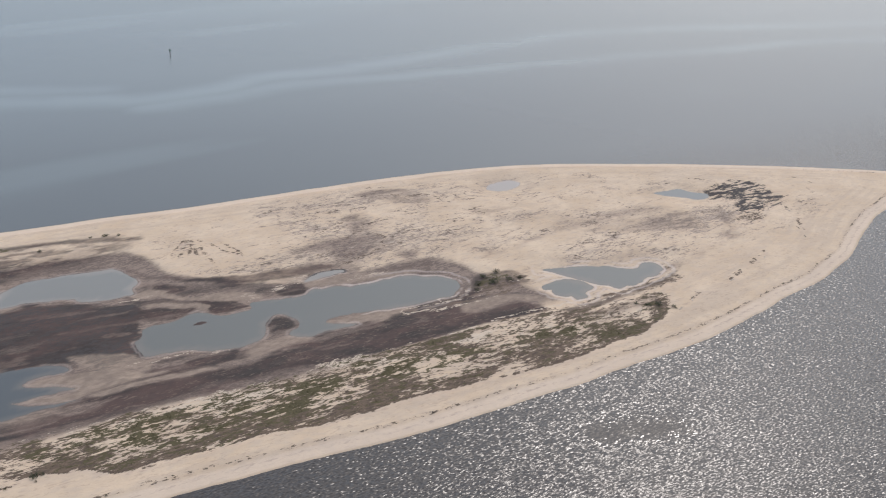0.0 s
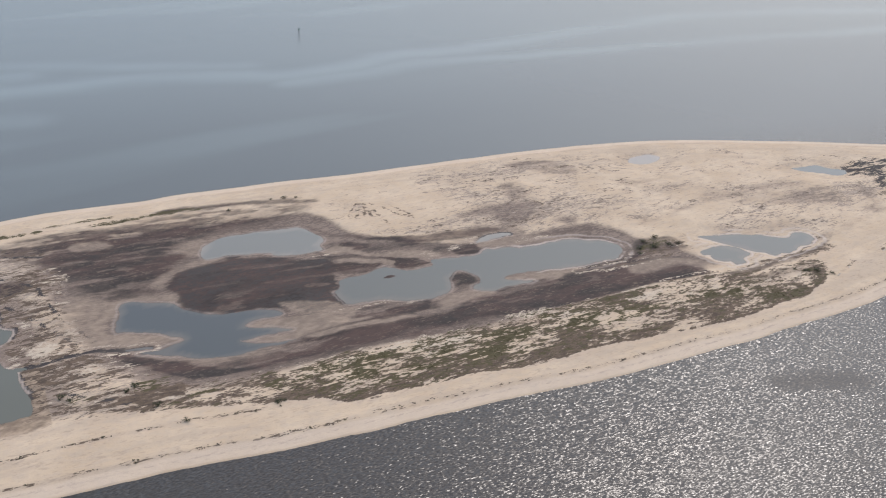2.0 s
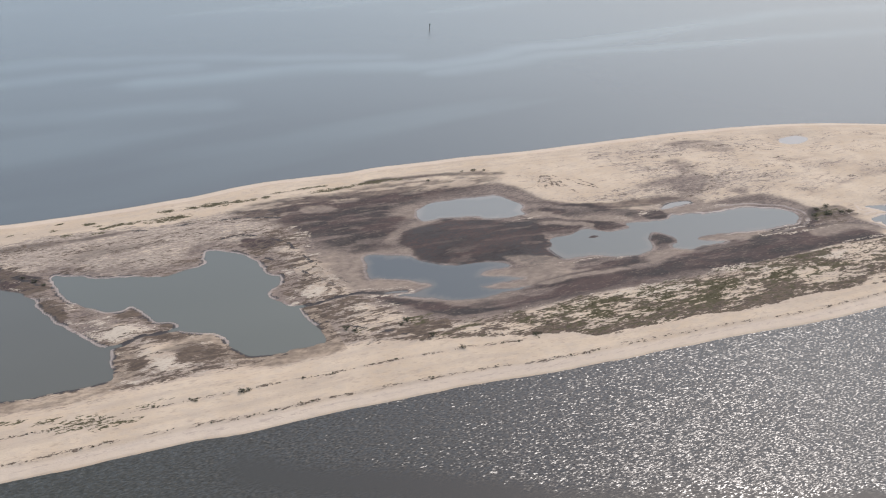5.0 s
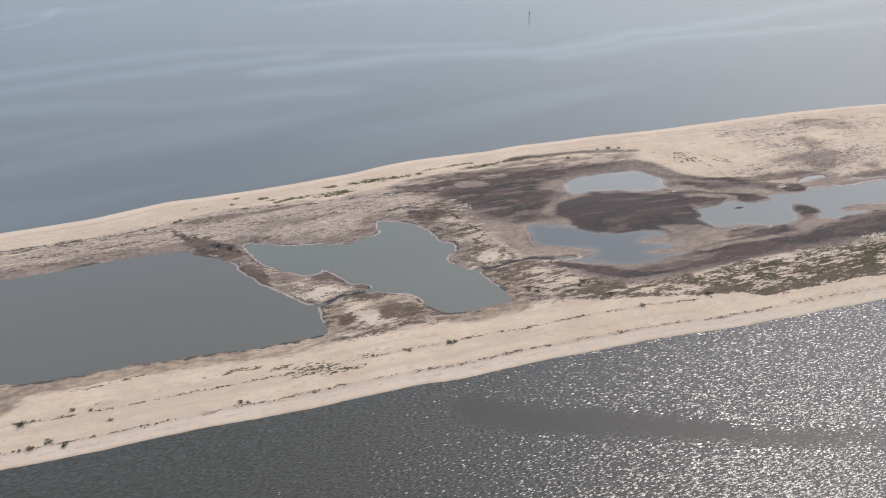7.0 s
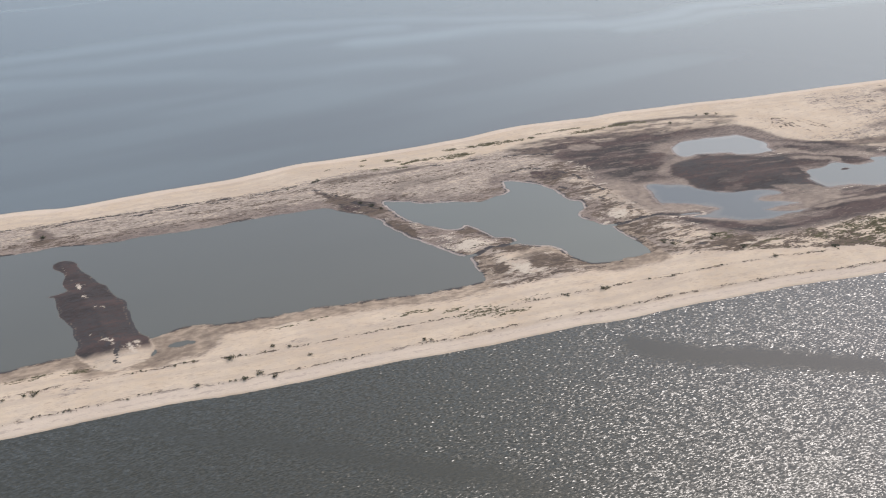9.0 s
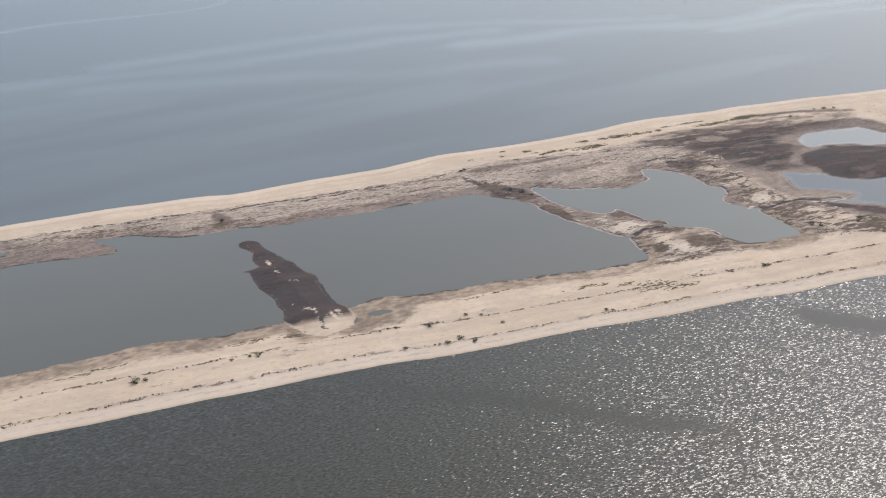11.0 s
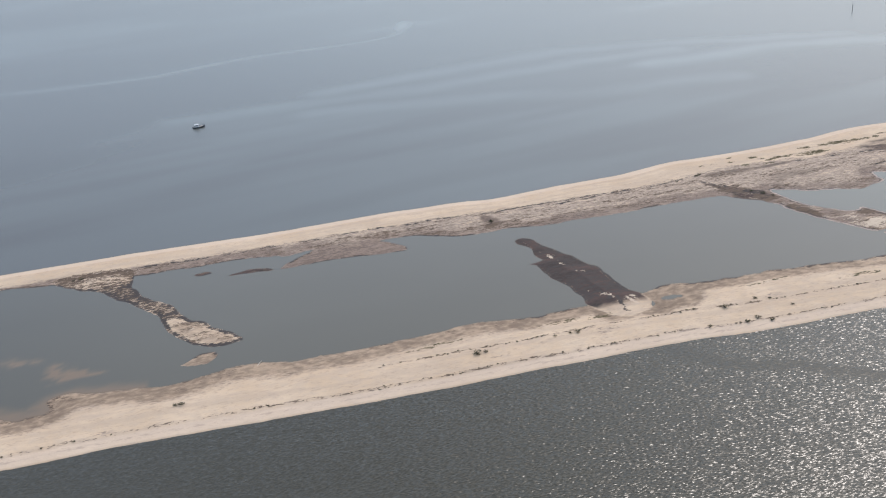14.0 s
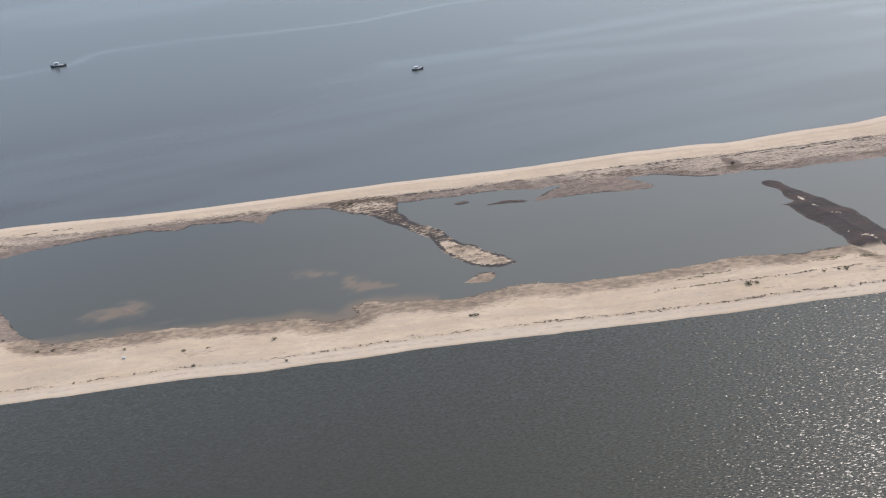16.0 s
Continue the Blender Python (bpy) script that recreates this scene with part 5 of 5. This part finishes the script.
SHRUBS = [(-151, 364, 2.2), (-149, 365, 2.4), (195, 267, 3.4), (202, 268, 3.0), (196, 261, 3.8), (190, 263, 3.0), (203, 260, 3.4), (208, 260, 2.6), (187, 259, 2.6), (-80, 227, 2.6), (-78, 227, 1.8), (-94, 228, 1.7), (-106, 230, 1.5), (-151, 221, 2.3),
          (-149, 220, 1.6), (-7, 223, 2.5), (20, 221, 2.4), (22, 221, 1.6), (-205, 223, 2.3), (-212, 234, 2.9), (-193, 234, 1.5), (-198, 236, 2.0)]
SHRUBS += [(-270, 238, 2.6), (-273, 238, 1.8), (-210, 222, 2.2), (-201, 220, 2.2), (-224, 224, 1.8), (-188, 227, 1.6), (-229, 237, 1.3), (-226, 238, 1.3), (-279, 238, 1.5), (-309, 237, 3.2), (-306, 237, 2.2), (-581, 264, 1.7), (-575, 263, 2.2),
           (-546, 255, 1.7), (-518, 237, 1.9), (-484, 232, 1.7), (-598, 277, 1.6), (-489, 247, 1.9), (-523, 248, 1.8), (-514, 248, 1.5)]
SHRUBS += [(-413, 243, 2.6), (-415, 243, 1.8), (72, 373, 2.8), (77, 371, 2.0), (45, 368, 2.0), (-13, 234, 3.2), (242, 216, 3.2), (238, 218, 2.8), (246, 212, 2.4), (235, 221, 2.2), (-17, 247, 3.0), (-20, 245, 2.4), (-38, 251, 2.6), (-36, 248, 2.2),
           (-457, 367, 2.4), (-460, 367, 1.8), (66, 374, 1.6), (-267, 352, 2.6), (-164, 361, 1.8), (-134, 330, 2.6), (-138, 334, 2.2), (-131, 326, 2.0)]
kinds = [shrub(k) for k in range(4)]
for k, (x, y, wide) in enumerate(SHRUBS):
    m = pose(x, y, height(x, y) - 0.03, 0, 0, random.uniform(0, 360))
    ob = kinds[k] if k < 4 else copy_thing(kinds[k % 4], m)
    ob.matrix_basis = m @ Matrix.Diagonal((wide, wide * random.uniform(0.75, 1.0), 0.55 * wide * random.uniform(0.8, 1.1), 1))
    tagged(ob, "dark green low shrub with thin stems on sand", "shrub", "shrubs on the island")
small_at = np.concatenate([pick(np.clip(tide - 0.5, 0, 1) * (shore > 12), 260000), pick(np.clip(tide - 0.5, 0, 1) * (shore < 12) * (m2 > 0.5), 200000)])
small_at = small_at[rng.permutation(len(small_at))[:150]]
for k, (x, y, z) in enumerate(small_at):
    wide = random.uniform(0.4, 1.0)
    ob = copy_thing(kinds[k % 4], pose(x, y, z, 0, 0, random.uniform(0, 360)))
    ob.matrix_basis = pose(x, y, z, 0, 0, random.uniform(0, 360)) @ Matrix.Diagonal((wide, wide, 0.7 * wide, 1))
    tagged(ob, "small dark shrub growing in the washed-up weed line", "shrub", "shrubs on the island")


# ---- boats ----
def workboat(at, turn, length, beam, label, cabin_at):
    """A small workboat with its bow along +x."""
    thing = new("boat")
    hull = bmesh.new()
    rings, shapes = [], ((-0.5, 0.86, 0.62, -0.25), (-0.3, 0.98, 0.60, -0.35), (0.0, 1.0, 0.64, -0.40), (0.25, 0.86, 0.74, -0.38), (0.42, 0.48, 0.90, -0.25), (0.5, 0.04, 1.0, 0.1))
    for sx, sw, top, keel in shapes:
        x, w, h = sx * length, sw * beam / 2, 0.11 * length
        rings.append([hull.verts.new(p) for p in ((x, -w, top * h * 1.6), (x, -0.92 * w, 0.25), (x, -0.55 * w, keel * 0.6), (x, 0, keel), (x, 0.55 * w, keel * 0.6), (x, 0.92 * w, 0.25), (x, w, top * h * 1.6))])
    for r, q in zip(rings, rings[1:]):
        for i in range(6):
            hull.faces.new((r[i], r[i + 1], q[i + 1], q[i]))
    hull.faces.new(list(reversed(rings[0])))
    part("hull", hull, HULL, thing, "dark painted hull")
    deck_z = 0.62 * 0.11 * length * 1.6 - 0.12
    deck = bmesh.new()
    edge = [(sx * length, sw * beam / 2 - 0.05) for sx, sw, _, _ in shapes]
    deck.faces.new([deck.verts.new((x, -max(w, 0.01), deck_z + max(0, x) * 0.06)) for x, w in edge] + [deck.verts.new((x, max(w, 0.01), deck_z + max(0, x) * 0.06)) for x, w in reversed(edge)])
    bmesh.ops.solidify(deck, geom=deck.faces[:], thickness=0.05)
    part("deck", deck, DECK, thing)
    c, cl, cw, ch = cabin_at * length, 0.28 * length, 0.66 * beam, 0.19 * length
    part("cabin", box(bmesh.new(), c - cl / 2, c + cl / 2, -cw / 2, cw / 2, deck_z, deck_z + ch, 0.06), WHITE, thing, "white cabin")
    part("roof", box(bmesh.new(), c - cl * 0.62, c + cl * 0.6, -cw * 0.58, cw * 0.58, deck_z + ch, deck_z + ch + 0.10, 0.03), WHITE, thing)
    for side in (-1, 1):
        for k in (-1, 1):
            part("window", box(bmesh.new(), c + k * cl * 0.23 - cl * 0.17, c + k * cl * 0.23 + cl * 0.17, side * cw / 2 - 0.02, side * cw / 2 + 0.02, deck_z + 0.5 * ch, deck_z + 0.85 * ch), GLASS, thing, "dark glass")
    part("windscreen", box(bmesh.new(), c + cl / 2 - 0.02, c + cl / 2 + 0.02, -cw * 0.42, cw * 0.42, deck_z + 0.5 * ch, deck_z + 0.88 * ch), GLASS, thing, "dark glass")
    part("mast", rod(bmesh.new(), (c - 0.2, 0, deck_z + ch), (c - 0.2, 0, deck_z + ch + 0.22 * length), 0.05, 0.025), STEEL, thing)
    for side in (-1, 1):
        rail, tops = bmesh.new(), []
        for sx, sw, top, _ in shapes[2:5]:
            foot = Vector((sx * length, side * (sw * beam / 2 - 0.06), top * 0.11 * length * 1.6))
            rod(rail, foot, foot + Vector((0, 0, 0.55)), 0.02, 0.02, 5)
            tops.append(foot + Vector((0, 0, 0.55)))
        for p, q in zip(tops, tops[1:]):
            rod(rail, p, q, 0.02, 0.02, 5)
        part("rail", rail, STEEL, thing, "thin metal rail")
    part("engine", box(bmesh.new(), -0.5 * length - 0.45, -0.5 * length, -0.25, 0.25, -0.3, deck_z + 0.35, 0.08), RUBBER, thing, "black outboard engine")
    part("rub_rail", box(bmesh.new(), -0.5 * length, -0.5 * length + 0.12, -0.43 * beam, 0.43 * beam, deck_z, deck_z + 0.16, 0.03), RUBBER, thing)
    thing.matrix_basis = pose(*at, 0, 0, turn)
    return tagged(thing, label, "boat")


workboat((-400, 603, 0), 12, 8.2, 2.9, "small dark workboat with a white cabin lying on calm water", -0.18)
workboat((-699, 759, 0), 188, 12.5, 3.8, "dark workboat with a white cabin trailing a wake", 0.08)

# ---- channel marker ----
marker = new("channel_marker")
part("pile", rod(bmesh.new(), (0, 0, -4), (0.05, 0, 5.6), 0.30, 0.22, 12), PILE, marker, "dark tarred timber pile")
part("cap", rod(bmesh.new(), (0.05, 0, 5.6), (0.05, 0, 5.8), 0.26, 0.12, 12), PILE, marker)
for side in (-1, 1):
    part("board", box(bmesh.new(), 0.05 - 0.6, 0.05 + 0.6, side * 0.27 - 0.02, side * 0.27 + 0.02, 4.4, 5.5, 0.01), BOARD, marker, "faded square board")
part("bracket", box(bmesh.new(), -0.03, 0.13, -0.27, 0.27, 4.9, 5.0), STEEL, marker)
marker.matrix_basis = pose(189, 689, 0, 1.0, 0.5, 35)
tagged(marker, "dark timber channel marker pile standing in the water", "marker")

# ---- things washed up on the beach ----
drum = new("float")
body = bmesh.new()
bmesh.ops.create_cone(body, cap_ends=True, segments=20, radius1=0.42, radius2=0.42, depth=1.25)
bmesh.ops.bevel(body, geom=[e for e in body.edges if abs(e.verts[0].co.z - e.verts[1].co.z) < 0.01], offset=0.08, segments=2, affect="EDGES")
part("body", body, WHITE, drum)
for z in (-0.3, 0.3):
    hoop = bmesh.new()
    bmesh.ops.create_cone(hoop, cap_ends=False, segments=20, radius1=0.44, radius2=0.44, depth=0.07, matrix=Matrix.Translation((0, 0, z)))
    bmesh.ops.solidify(hoop, geom=hoop.faces[:], thickness=0.02)
    part("hoop", hoop, WHITE, drum)
drum.matrix_basis = pose(-545, 249, height(-545, 249) + 0.36, 90, 0, 65)
tagged(drum, "white plastic float washed up on the sand", "float")
for x, y, long, turn in ((248, 210, 3.0, 20), (257, 213, 2.6, 35), (284, 218, 2.8, 10), (294, 222, 2.0, 50), (314, 227, 2.6, 30), (350, 235, 2.4, 60), (355, 243, 2.2, 80), (368, 260, 2.8, 100), (410, 291, 2.4, 130), (412, 282, 2.0, 110), (-385, 262, 4.0, 60)):
    wood = new("driftwood")
    trunk = bmesh.new()
    rod(trunk, (-long / 2, 0, 0.02), (0, 0.12, 0.10), 0.16, 0.14, 8)
    rod(trunk, (0, 0.12, 0.10), (long / 2, -0.05, 0.06), 0.14, 0.05, 8)
    part("trunk", trunk, DRIFT if long > 2.5 else BARK, wood)
    part("branch", rod(bmesh.new(), (0.1, 0.1, 0.1), (0.55, 0.7, 0.28), 0.06, 0.02, 6), BARK, wood)
    wood.matrix_basis = pose(x, y, height(x, y), 0, 0, turn)
    tagged(wood, "weathered driftwood branch lying on the sand", "driftwood", "driftwood on the beach")
